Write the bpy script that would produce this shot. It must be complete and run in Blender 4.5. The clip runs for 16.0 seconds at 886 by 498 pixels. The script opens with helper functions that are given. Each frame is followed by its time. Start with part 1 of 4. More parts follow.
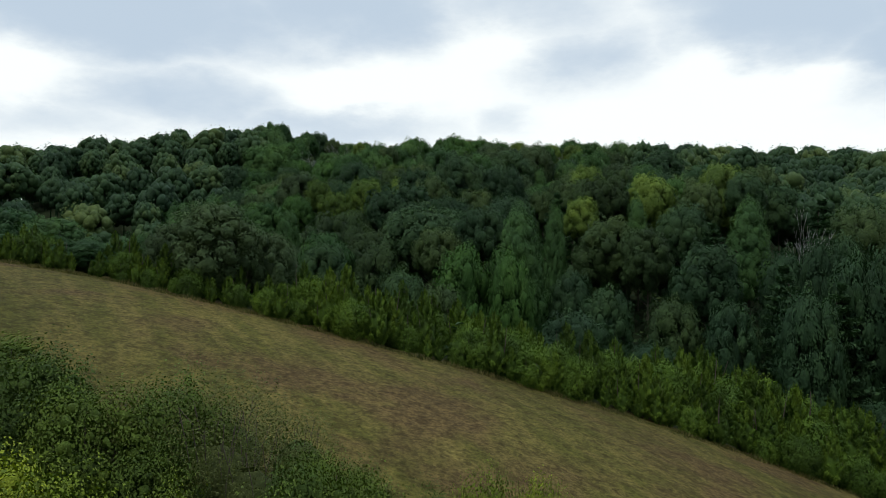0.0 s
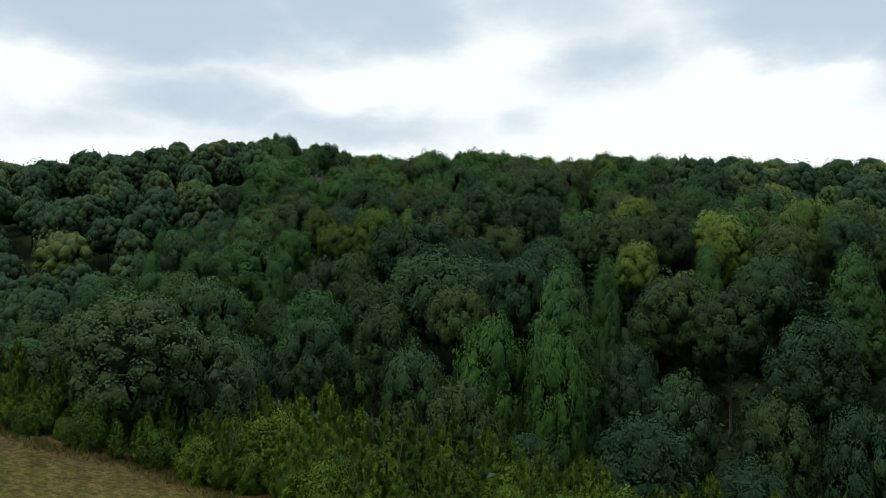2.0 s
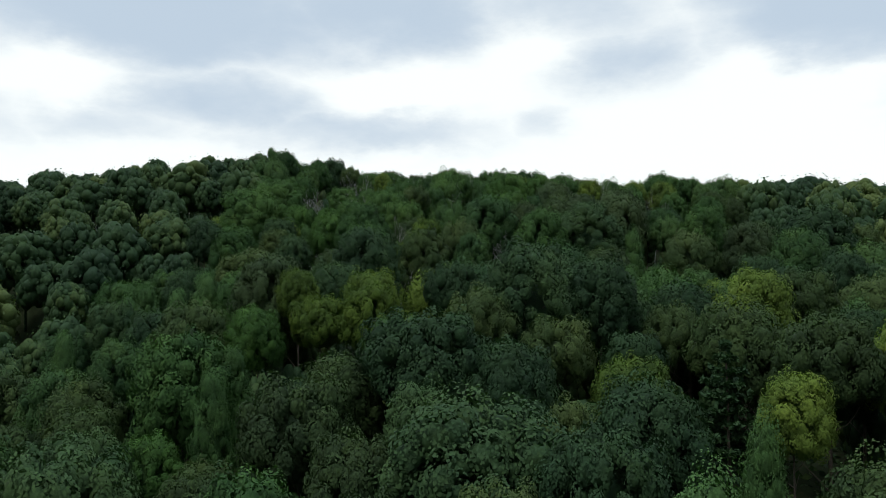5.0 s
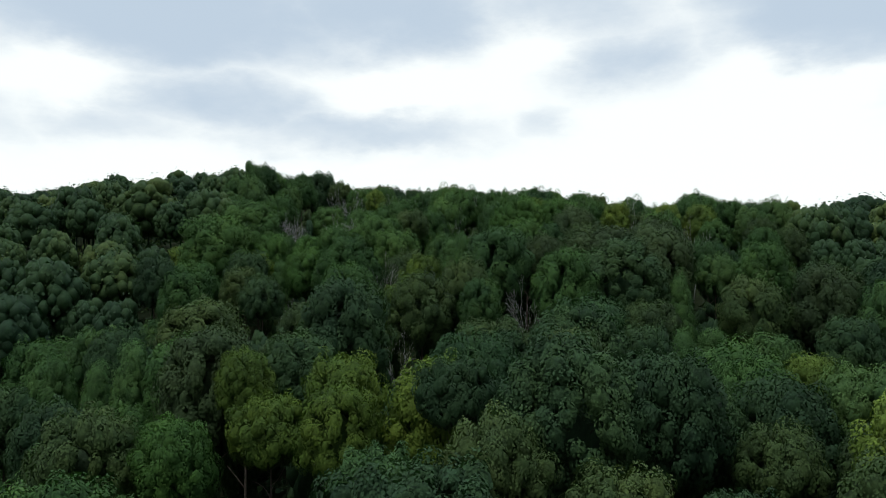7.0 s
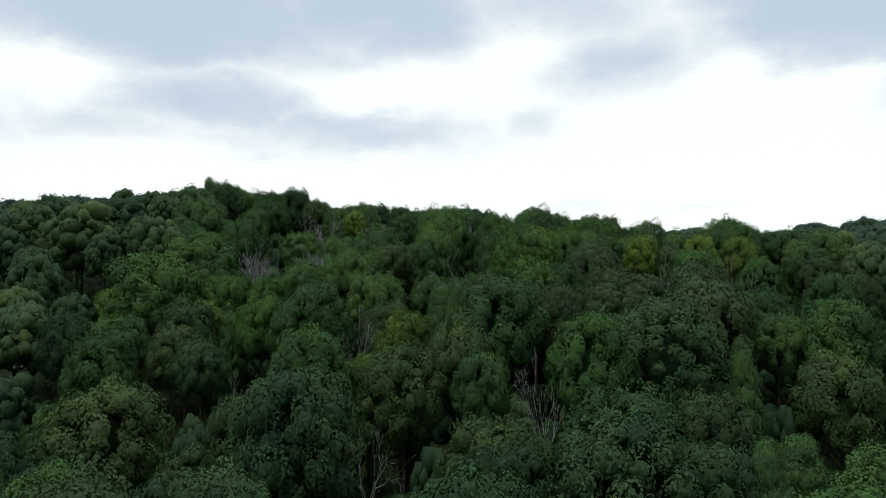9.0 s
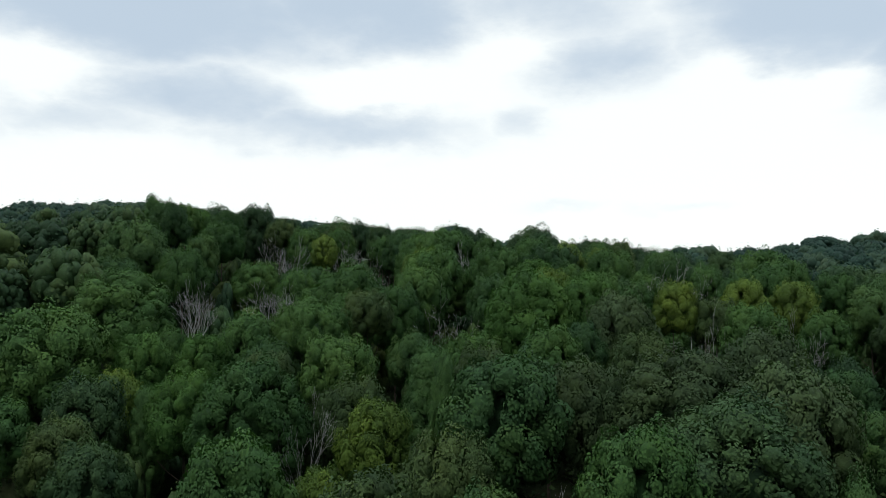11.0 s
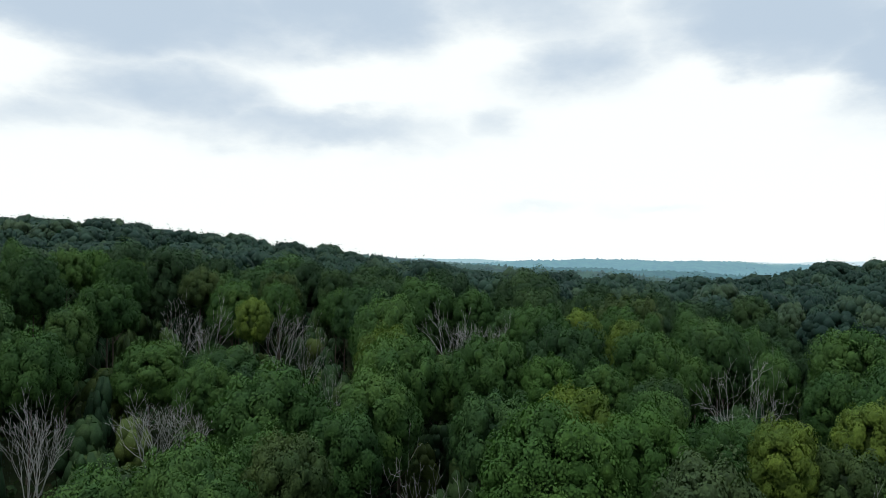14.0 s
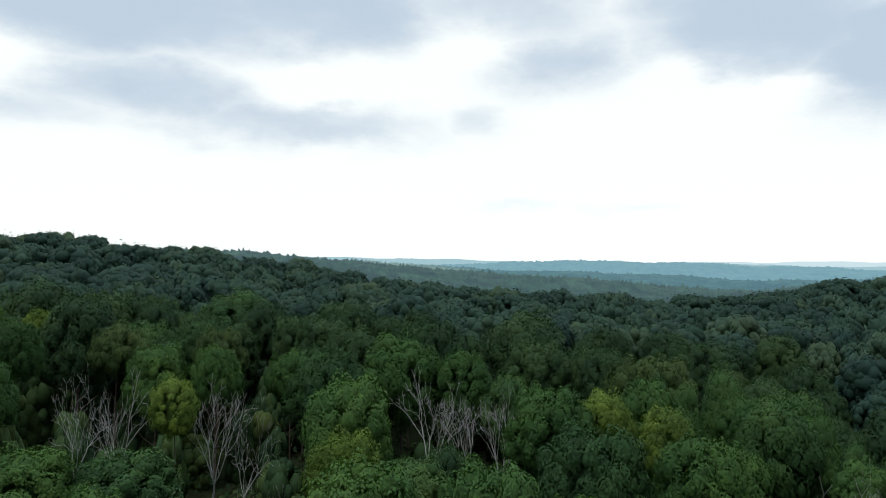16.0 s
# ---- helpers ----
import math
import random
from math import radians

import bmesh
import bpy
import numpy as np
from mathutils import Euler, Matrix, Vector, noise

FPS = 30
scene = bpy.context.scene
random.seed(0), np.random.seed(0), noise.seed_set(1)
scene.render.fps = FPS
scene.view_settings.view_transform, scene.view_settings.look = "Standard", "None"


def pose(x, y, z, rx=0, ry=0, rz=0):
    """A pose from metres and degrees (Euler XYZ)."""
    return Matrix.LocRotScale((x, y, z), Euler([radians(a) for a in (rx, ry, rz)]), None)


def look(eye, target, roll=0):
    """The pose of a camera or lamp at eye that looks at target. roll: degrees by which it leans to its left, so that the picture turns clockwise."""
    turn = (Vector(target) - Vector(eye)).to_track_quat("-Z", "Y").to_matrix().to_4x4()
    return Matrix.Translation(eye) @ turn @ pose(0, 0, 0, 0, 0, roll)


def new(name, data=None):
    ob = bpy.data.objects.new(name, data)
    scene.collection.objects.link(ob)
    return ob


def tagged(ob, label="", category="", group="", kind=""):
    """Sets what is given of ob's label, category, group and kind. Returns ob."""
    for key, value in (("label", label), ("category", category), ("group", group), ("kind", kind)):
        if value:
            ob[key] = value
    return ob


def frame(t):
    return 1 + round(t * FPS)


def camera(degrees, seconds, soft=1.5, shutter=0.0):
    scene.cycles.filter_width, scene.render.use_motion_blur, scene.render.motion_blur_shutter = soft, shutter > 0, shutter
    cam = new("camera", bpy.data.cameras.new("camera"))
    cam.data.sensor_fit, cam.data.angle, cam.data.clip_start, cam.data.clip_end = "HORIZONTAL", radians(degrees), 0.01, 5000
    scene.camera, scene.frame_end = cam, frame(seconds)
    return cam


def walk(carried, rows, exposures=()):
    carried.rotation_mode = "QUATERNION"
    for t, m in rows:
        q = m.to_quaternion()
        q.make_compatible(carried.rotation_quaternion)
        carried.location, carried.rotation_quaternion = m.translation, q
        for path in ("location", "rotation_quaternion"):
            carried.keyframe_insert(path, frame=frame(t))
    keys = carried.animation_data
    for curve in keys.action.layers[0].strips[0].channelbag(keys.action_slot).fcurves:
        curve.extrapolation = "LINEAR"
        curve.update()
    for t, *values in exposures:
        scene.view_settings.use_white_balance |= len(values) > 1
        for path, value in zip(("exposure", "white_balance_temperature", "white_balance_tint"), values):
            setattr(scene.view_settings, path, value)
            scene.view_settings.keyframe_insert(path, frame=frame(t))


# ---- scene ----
cam = camera(62.8, 16.0, soft=0.65)
METRES, EYE, TILT, LEAN, TURN = 160.0, 18.0, 1.1, 0.4, 0.0
ROWS = [
    (0.0, 0.0, 0.0, 0.0, -0.0, 0.0, -0.0),
    (0.5, -0.0003, 0.0243, 0.0082, 0.38, 0.03, -0.02),
    (1.0, -0.0008, 0.0499, 0.017, 0.73, 0.06, -0.03),
    (1.5, -0.0015, 0.0765, 0.0256, 1.09, 0.09, -0.04),
    (2.0, -0.0021, 0.104, 0.0339, 1.44, 0.12, -0.04),
    (2.5, -0.0029, 0.1324, 0.0421, 1.79, 0.13, -0.04),
    (3.0, -0.0039, 0.1613, 0.0501, 2.1, 0.15, -0.07),
    (3.5, -0.005, 0.1909, 0.0581, 2.39, 0.15, -0.08),
    (4.0, -0.0064, 0.2212, 0.0662, 2.64, 0.17, -0.1),
    (6.5, -0.0146, 0.3768, 0.1092, 3.15, 0.2, -0.25),
    (7.0, -0.0162, 0.4084, 0.118, 3.03, 0.21, -0.25),
    (7.5, -0.0178, 0.4398, 0.127, 2.87, 0.21, -0.27),
    (8.0, -0.0193, 0.4712, 0.136, 2.7, 0.22, -0.29),
    (8.5, -0.0205, 0.5021, 0.1449, 2.52, 0.22, -0.31),
    (11.0, -0.0268, 0.6577, 0.1866, 1.18, 0.09, -0.77),
    (11.5, -0.0276, 0.6884, 0.1946, 0.85, 0.09, -0.88),
    (12.0, -0.0283, 0.7195, 0.2023, 0.51, 0.16, -1.0),
    (12.5, -0.0288, 0.7483, 0.21, 0.22, 0.15, -1.08),
    (13.0, -0.0293, 0.779, 0.2184, -0.15, 0.12, -1.13),
    (13.5, -0.0297, 0.81, 0.227, -0.52, 0.12, -1.21),
    (14.0, -0.0302, 0.8407, 0.2358, -0.89, 0.1, -1.27),
    (14.5, -0.0304, 0.8712, 0.2446, -1.27, 0.1, -1.37),
    (15.0, -0.0299, 0.9017, 0.2533, -1.59, 0.1, -1.39),
    (15.5, -0.0295, 0.932, 0.2623, -1.94, 0.06, -1.37),
    (16.0, -0.0288, 0.9616, 0.2715, -2.3, -0.0, -1.35),
]
walk(cam, [(t, pose(0, 0, EYE, TILT, LEAN, TURN) @ pose(METRES * x, METRES * y, METRES * z, 90 + pitch, roll, yaw)) for t, x, y, z, yaw, pitch, roll in ROWS])

# ---- light: overcast daylight, broken cloud ----
SUN_AZ, SUN_EL = 215.0, 62.0        # degrees clockwise from +y, degrees up
world = bpy.data.worlds.new("sky")
scene.world = world
world.use_nodes = True
wn, wl = world.node_tree.nodes, world.node_tree.links
wn.clear()


def wmath(op, a, b=None, c=None):
    n = wn.new("ShaderNodeMath")
    n.operation = op
    for i, v in enumerate((a, b, c)):
        if v is None:
            continue
        if isinstance(v, (int, float)):
            n.inputs[i].default_value = v
        else:
            wl.new(v, n.inputs[i])
    return n.outputs[0]


def wnoise(vec, scale, detail, rough):
    n = wn.new("ShaderNodeTexNoise")
    n.inputs["Scale"].default_value, n.inputs["Detail"].default_value, n.inputs["Roughness"].default_value = scale, detail, rough
    wl.new(vec, n.inputs["Vector"])
    return n.outputs["Fac"]


coord = wn.new("ShaderNodeTexCoord").outputs["Generated"]
sep = wn.new("ShaderNodeSeparateXYZ")
wl.new(coord, sep.inputs[0])
stretch = wn.new("ShaderNodeMapping")
stretch.inputs["Scale"].default_value = (1.0, 1.0, 2.2)
wl.new(coord, stretch.inputs["Vector"])
warp_a = wmath("SUBTRACT", wnoise(stretch.outputs[0], 6.0, 6.0, 0.58), 0.5)
moved = wn.new("ShaderNodeMapping")
moved.inputs["Location"].default_value = (3.1, 7.7, 1.3)
wl.new(stretch.outputs[0], moved.inputs["Vector"])
warp_b = wmath("SUBTRACT", wnoise(moved.outputs[0], 6.0, 6.0, 0.58), 0.5)
azim = wmath("MULTIPLY", wmath("ARCTAN2", sep.outputs["X"], sep.outputs["Y"]), 57.2958)
elev = wmath("MULTIPLY", wmath("ARCSINE", sep.outputs["Z"]), 57.2958)
azim = wmath("MULTIPLY_ADD", warp_a, 9.0, azim)
elev = wmath("MULTIPLY_ADD", warp_b, 4.5, elev)

# cloud banks: azimuth, elevation, half width, half height (degrees), weight
BANKS = [(-25, 18.8, 17, 5.0, 1.15), (-8, 19.8, 11, 4.6, 1.05), (-9, 10.4, 13, 1.9, 0.72), (-20, 12.3, 10, 2.8, 0.85), (-28, 10.4, 7, 1.8, 0.6),
         (6, 19.8, 10, 3.6, 0.7), (11, 15.6, 7, 2.8, 0.75), (26, 17.8, 11, 4.8, 1.0), (35, 14.6, 9, 4.2, 1.1), (5, 11.2, 2.8, 1.6, 0.5),
         (9, 4.8, 4, 0.5, 0.3), (16, 4.5, 4, 0.45, 0.28), (-36, 10, 6, 2.0, 0.5)]
# bright openings in the deck
GAPS = [(-6, 13.6, 6.5, 1.5, 0.55), (-31, 13.2, 4, 1.6, 0.45), (3, 16.6, 3.2, 1.6, 0.35), (20, 14.2, 2.6, 1.4, 0.5), (26, 12.6, 5, 1.2, 0.5)]


def patch_of(az, el, ra, re, weight):
    du = wmath("DIVIDE", wmath("SUBTRACT", azim, float(az)), float(ra))
    dv = wmath("DIVIDE", wmath("SUBTRACT", elev, float(el)), float(re))
    r2 = wmath("ADD", wmath("POWER", wmath("ABSOLUTE", du), 2.5), wmath("POWER", wmath("ABSOLUTE", dv), 2.5))
    return wmath("MULTIPLY", wmath("EXPONENT", wmath("MULTIPLY", r2, -1.0)), weight)


grey = patch_of(*BANKS[0])
for bank in BANKS[1:]:
    grey = wmath("MAXIMUM", grey, patch_of(*bank))
for gap in GAPS:
    grey = wmath("SUBTRACT", grey, patch_of(*gap))
# the same broken deck goes on overhead and behind
deck = wn.new("ShaderNodeMapRange")
deck.inputs["From Min"].default_value, deck.inputs["From Max"].default_value = 19.0, 26.0
wl.new(elev, deck.inputs["Value"])
broken = wn.new("ShaderNodeMapRange")
broken.inputs["From Min"].default_value, broken.inputs["From Max"].default_value = 0.35, 0.65
wl.new(wnoise(stretch.outputs[0], 3.0, 6.0, 0.55), broken.inputs["Value"])
grey = wmath("MAXIMUM", grey, wmath("MULTIPLY", deck.outputs[0], wmath("MULTIPLY_ADD", broken.outputs[0], 0.5, 0.4)))
puff = wmath("SUBTRACT", wnoise(stretch.outputs[0], 9.0, 6.0, 0.6), 0.5)
grey = wmath("MULTIPLY_ADD", puff, 0.5, grey)
edge = wn.new("ShaderNodeMapRange")
edge.interpolation_type = "SMOOTHSTEP"
edge.inputs["From Min"].default_value, edge.inputs["From Max"].default_value = 0.05, 1.0
wl.new(grey, edge.inputs["Value"])
grey = edge.outputs[0]
cloud = wn.new("ShaderNodeMix")
cloud.data_type = "RGBA"
cloud.inputs["A"].default_value = (0.975, 1.02, 1.01, 1)
cloud.inputs["B"].default_value = (0.52, 0.625, 0.735, 1)
wl.new(grey, cloud.inputs["Factor"])
# unseen sky shaped for the light: dimmed behind the start, brighter overhead
behind = wn.new("ShaderNodeMapRange")
behind.inputs["From Min"].default_value, behind.inputs["From Max"].default_value = 0.25, -0.45
wl.new(sep.outputs["Y"], behind.inputs["Value"])
high = wn.new("ShaderNodeMapRange")
high.inputs["From Min"].default_value, high.inputs["From Max"].default_value = 0.45, 0.85
wl.new(sep.outputs["Z"], high.inputs["Value"])
level = wmath("MULTIPLY", wmath("MULTIPLY_ADD", behind.outputs[0], -0.62, 1.0), wmath("MULTIPLY_ADD", high.outputs[0], 1.1, 1.0))
blue = wn.new("ShaderNodeTexSky")
blue.sky_type, blue.sun_disc = "NISHITA", False
blue.sun_elevation, blue.sun_rotation = radians(SUN_EL), radians(SUN_AZ)
veil = wn.new("ShaderNodeMix")
veil.data_type, veil.blend_type = "RGBA", "ADD"
veil.inputs["Factor"].default_value = 0.006
wl.new(cloud.outputs["Result"], veil.inputs["A"])
wl.new(blue.outputs[0], veil.inputs["B"])
back = wn.new("ShaderNodeBackground")
wl.new(level, back.inputs["Strength"])
wl.new(veil.outputs["Result"], back.inputs["Color"])
wl.new(back.outputs[0], wn.new("ShaderNodeOutputWorld").inputs["Surface"])

sun = new("sun", bpy.data.lights.new("sun", "SUN"))
sun.data.energy, sun.data.angle, sun.data.color = 1.5, radians(20), (1.0, 0.96, 0.9)
sa, se = radians(SUN_AZ), radians(SUN_EL)
sun.matrix_world = look((math.sin(sa) * math.cos(se) * 100, math.cos(sa) * math.cos(se) * 100, math.sin(se) * 100), (0, 0, 0))

# ---- materials ----


class Nodes:
    """A node material with few words."""

    def __init__(self, name):
        self.mat = bpy.data.materials.new(name)
        self.mat.use_nodes = True
        self.t = self.mat.node_tree
        self.t.nodes.clear()

    def add(self, kind, **values):
        n = self.t.nodes.new(kind)
        for k, v in values.items():
            n.inputs[k.replace("_", " ")].default_value = v
        return n

    def link(self, a, b):
        self.t.links.new(a, b)

    def ramp(self, fac, *stops):
        n = self.t.nodes.new("ShaderNodeValToRGB")
        e = n.color_ramp.elements
        while len(e) < len(stops):
            e.new(0.5)
        for s, (p, c) in zip(e, stops):
            s.position, s.color = p, (*c, 1)
        self.link(fac, n.inputs[0])
        return n.outputs[0]

    def mix(self, fac, a, b, how="MIX"):
        n = self.t.nodes.new("ShaderNodeMix")
        n.data_type, n.blend_type = "RGBA", how
        for k, v in (("Factor", fac), ("A", a), ("B", b)):
            if isinstance(v, (int, float)):
                n.inputs[k].default_value = v
            elif isinstance(v, tuple):
                n.inputs[k].default_value = (*v, 1)
            else:
                self.link(v, n.inputs[k])
        return n.outputs["Result"]

    def noise(self, scale, detail=3.0, rough=0.55, vec=None):
        n = self.add("ShaderNodeTexNoise", Scale=scale, Detail=detail, Roughness=rough)
        self.link(vec or self.place(), n.inputs["Vector"])
        return n.outputs["Fac"]

    def place(self):
        return self.t.nodes.new("ShaderNodeNewGeometry").outputs["Position"]

    def value(self, name):
        n = self.t.nodes.new("ShaderNodeAttribute")
        n.attribute_name = name
        return n.outputs["Fac"]

    def end(self, shader):
        self.link(shader, self.t.nodes.new("ShaderNodeOutputMaterial").inputs["Surface"])
        return self.mat


def leaf_material(name, dark, mid, light, by_tree=True, shift=0.62, cast=(0.75, 0.96, 1.45)):
    """Matt leaves that let some light through; the tint runs leaf by leaf and tree by tree."""
    m = Nodes(name)
    tint = m.value("tint")
    if by_tree:
        info = m.t.nodes.new("ShaderNodeObjectInfo")
        r = m.t.nodes.new("ShaderNodeMath")
        r.operation = "MULTIPLY_ADD"
        r.inputs[1].default_value, r.inputs[2].default_value = shift, -shift / 2
        m.link(info.outputs["Random"], r.inputs[0])
        a = m.t.nodes.new("ShaderNodeMath")
        a.use_clamp = True
        m.link(r.outputs[0], a.inputs[0])
        m.link(tint, a.inputs[1])
        tint = a.outputs[0]
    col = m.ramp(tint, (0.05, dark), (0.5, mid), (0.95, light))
    big = m.noise(0.35, 2.0)
    col = m.mix(m.ramp(big, (0.35, (0, 0, 0)), (0.7, (1, 1, 1))), col, m.mix(1.0, col, (1.12, 1.04, 0.85), "MULTIPLY"))
    grain = m.noise(6.5, 3.0, 0.75)
    col = m.mix(1.0, col, m.ramp(grain, (0.32, (0.78, 0.78, 0.8)), (0.68, (1.22, 1.21, 1.2))), "MULTIPLY")
    clump = m.noise(1.7, 3.0, 0.65)
    col = m.mix(1.0, col, m.ramp(clump, (0.35, (0.84, 0.85, 0.88)), (0.65, (1.16, 1.15, 1.1))), "MULTIPLY")
    col = m.mix(1.0, col, cast, "MULTIPLY")
    d = m.add("ShaderNodeBsdfPrincipled", Roughness=0.75)
    d.inputs["Specular IOR Level"].default_value = 0.2
    m.link(col, d.inputs["Base Color"])
    bump = m.add("ShaderNodeBump", Strength=0.35, Distance=0.1)
    m.link(grain, bump.inputs["Height"])
    m.link(bump.outputs[0], d.inputs["Normal"])
    tr = m.t.nodes.new("ShaderNodeBsdfTranslucent")
    m.link(m.mix(1.0, col, (0.95, 1.15, 0.6), "MULTIPLY"), tr.inputs["Color"])
    s = m.add("ShaderNodeMixShader", Fac=0.17)
    m.link(d.outputs[0], s.inputs[1])
    m.link(tr.outputs[0], s.inputs[2])
    return m.end(s.outputs[0])


def bark_material(name, dark, light, scale=6.0):
    m = Nodes(name)
    col = m.ramp(m.noise(scale, 4.0, 0.65), (0.3, dark), (0.7, light))
    d = m.add("ShaderNodeBsdfPrincipled", Roughness=0.85)
    m.link(col, d.inputs["Base Color"])
    bump = m.add("ShaderNodeBump", Strength=0.5, Distance=0.03)
    m.link(m.noise(scale * 3, 4.0), bump.inputs["Height"])
    m.link(bump.outputs[0], d.inputs["Normal"])
    return m.end(d.outputs[0])


LEAF_GREEN = leaf_material("leaf_green", (0.025, 0.058, 0.015), (0.045, 0.092, 0.020), (0.081, 0.132, 0.027), shift=0.7)
LEAF_DARK = leaf_material("leaf_dark", (0.021, 0.046, 0.014), (0.034, 0.067, 0.019), (0.058, 0.096, 0.024))
LEAF_FRESH = leaf_material("leaf_fresh", (0.029, 0.068, 0.013), (0.052, 0.105, 0.019), (0.086, 0.146, 0.025))
LEAF_BLUE = leaf_material("leaf_bluish", (0.036, 0.083, 0.026), (0.059, 0.124, 0.039), (0.087, 0.164, 0.053), shift=0.25, cast=(0.833, 0.952, 0.952))
LEAF_BRIGHT = leaf_material("leaf_bright", (0.035, 0.086, 0.013), (0.065, 0.141, 0.020), (0.103, 0.196, 0.031), shift=0.12, cast=(0.665, 0.8, 1.21))
LEAF_OLIVE = leaf_material("leaf_olive", (0.030, 0.050, 0.013), (0.050, 0.078, 0.017), (0.082, 0.108, 0.024))
LEAF_YELLOW = leaf_material("leaf_yellow", (0.062, 0.104, 0.018), (0.108, 0.168, 0.027), (0.176, 0.246, 0.038), shift=0.2, cast=(0.83, 0.92, 1.05))
LEAF_CEDAR = leaf_material("leaf_cedar", (0.028, 0.053, 0.007), (0.047, 0.084, 0.010), (0.077, 0.120, 0.013), shift=0.8, cast=(1.158, 1.296, 1.155))
LEAF_WOODS = leaf_material("leaf_woods", (0.020, 0.054, 0.020), (0.044, 0.092, 0.029), (0.109, 0.151, 0.036), by_tree=False, cast=(0.618, 0.706, 0.832))
# darker, bluer leaves: shade and distance behind the crest put into the colour
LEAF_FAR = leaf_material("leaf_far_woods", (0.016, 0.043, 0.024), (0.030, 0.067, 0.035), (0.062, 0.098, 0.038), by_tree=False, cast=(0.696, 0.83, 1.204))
LEAF_BUSH = leaf_material("leaf_bush", (0.055, 0.082, 0.008), (0.105, 0.145, 0.013), (0.18, 0.215, 0.018), cast=(1.179, 1.255, 1.196))
LEAF_BANK = leaf_material("leaf_bank", (0.030, 0.058, 0.010), (0.056, 0.094, 0.014), (0.095, 0.138, 0.020), shift=0.9, cast=(0.842, 0.92, 0.82))
LEAF_WEED = leaf_material("leaf_weed", (0.05, 0.068, 0.02), (0.082, 0.105, 0.032), (0.125, 0.15, 0.052), cast=(0.85, 0.884, 0.807))
LEAF_LIME = leaf_material("leaf_lime", (0.046, 0.082, 0.012), (0.085, 0.134, 0.017), (0.141, 0.193, 0.024), shift=0.35, cast=(0.72, 0.86, 1.1))
LEAF_GREY = leaf_material("leaf_greyish", (0.046, 0.077, 0.031), (0.070, 0.113, 0.047), (0.104, 0.155, 0.065), cast=(0.563, 0.658, 0.655))
BARK = bark_material("bark", (0.045, 0.035, 0.027), (0.12, 0.10, 0.08))
DEAD_WOOD = bark_material("dead_wood", (0.23, 0.24, 0.235), (0.46, 0.48, 0.47))


def ground_material():
    m = Nodes("meadow_and_forest_floor")
    p = m.place()
    rows = m.t.nodes.new("ShaderNodeMapping")
    turned = m.t.nodes.new("ShaderNodeMapping")
    turned.inputs["Rotation"].default_value = (0, 0, radians(58))
    m.link(p, turned.inputs["Vector"])
    rows.inputs["Scale"].default_value = (0.12, 1.5, 1.0)
    m.link(turned.outputs[0], rows.inputs["Vector"])
    swath = m.noise(0.55, 4.0, 0.6, rows.outputs[0])
    patch = m.noise(0.11, 4.0, 0.6)
    fine = m.noise(4.6, 6.0, 0.78)
    straw = m.ramp(fine, (0.36, (0.054, 0.046, 0.013)), (0.5, (0.110, 0.093, 0.027)), (0.64, (0.178, 0.150, 0.046)))
    green = m.ramp(fine, (0.36, (0.038, 0.040, 0.009)), (0.64, (0.108, 0.102, 0.023)))
    russet = m.ramp(fine, (0.36, (0.040, 0.026, 0.012)), (0.64, (0.138, 0.092, 0.040)))
    hay = m.mix(m.ramp(swath, (0.38, (0, 0, 0)), (0.62, (1, 1, 1))), straw, green)
    hay = m.mix(m.ramp(patch, (0.47, (0, 0, 0)), (0.60, (0.8, 0.8, 0.8))), hay, russet)
    clods = m.noise(1.6, 5.0, 0.7)
    hay = m.mix(1.0, hay, m.ramp(clods, (0.36, (0.62, 0.6, 0.58)), (0.5, (1.0, 1.0, 1.0)), (0.66, (1.3, 1.28, 1.2))), "MULTIPLY")
    hay = m.mix(1.0, hay, m.ramp(m.noise(0.045, 3.0), (0.35, (0.62, 0.63, 0.62)), (0.65, (0.92, 0.92, 0.9))), "MULTIPLY")
    litter = m.ramp(m.noise(1.3, 5.0, 0.7), (0.3, (0.018, 0.02, 0.011)), (0.55, (0.022, 0.036, 0.014)), (0.75, (0.05, 0.045, 0.026)))
    col = m.mix(m.value("meadow"), litter, hay)
    d = m.add("ShaderNodeBsdfPrincipled", Roughness=0.95)
    d.inputs["Specular IOR Level"].default_value = 0.1
    m.link(col, d.inputs["Base Color"])
    bump = m.add("ShaderNodeBump", Strength=0.9, Distance=0.12)
    m.link(m.mix(0.5, fine, swath), bump.inputs["Height"])
    m.link(bump.outputs[0], d.inputs["Normal"])
    return m.end(d.outputs[0])


GROUND = ground_material()
STUBBLE = leaf_material("stubble", (0.05, 0.065, 0.018), (0.09, 0.095, 0.03), (0.16, 0.145, 0.055), by_tree=False, cast=(1.0, 1.0, 1.0))

# ---- the lie of the land ----
SLOPE = (30.4, -4.1, 13.2)
HILLS = [(-85, 110, 45, -10.8), (-25, 110, 45, 2.6), (35, 110, 45, 10.6), (95, 130, 50, -8.0), (-85, 190, 45, 16.2), (-44, 209, 19, 6.6), (0, 190, 40, 6.4),
         (45, 190, 40, 9.5), (110, 220, 55, 14.5), (-40, 270, 45, 11.8), (40, 280, 45, 2.2), (-115, 370, 60, 13.2), (20, 370, 55, 3.8), (150, 400, 58, 11.4),
         (-150, 300, 60, 3.3), (210, 310, 70, 14.6), (140, 140, 45, 19.0), (-120, 90, 50, 10.0), (0, 480, 70, -10.6), (110, 490, 60, -15.4), (-110, 490, 60, -8.9), (50, 243, 20, -6.0)]


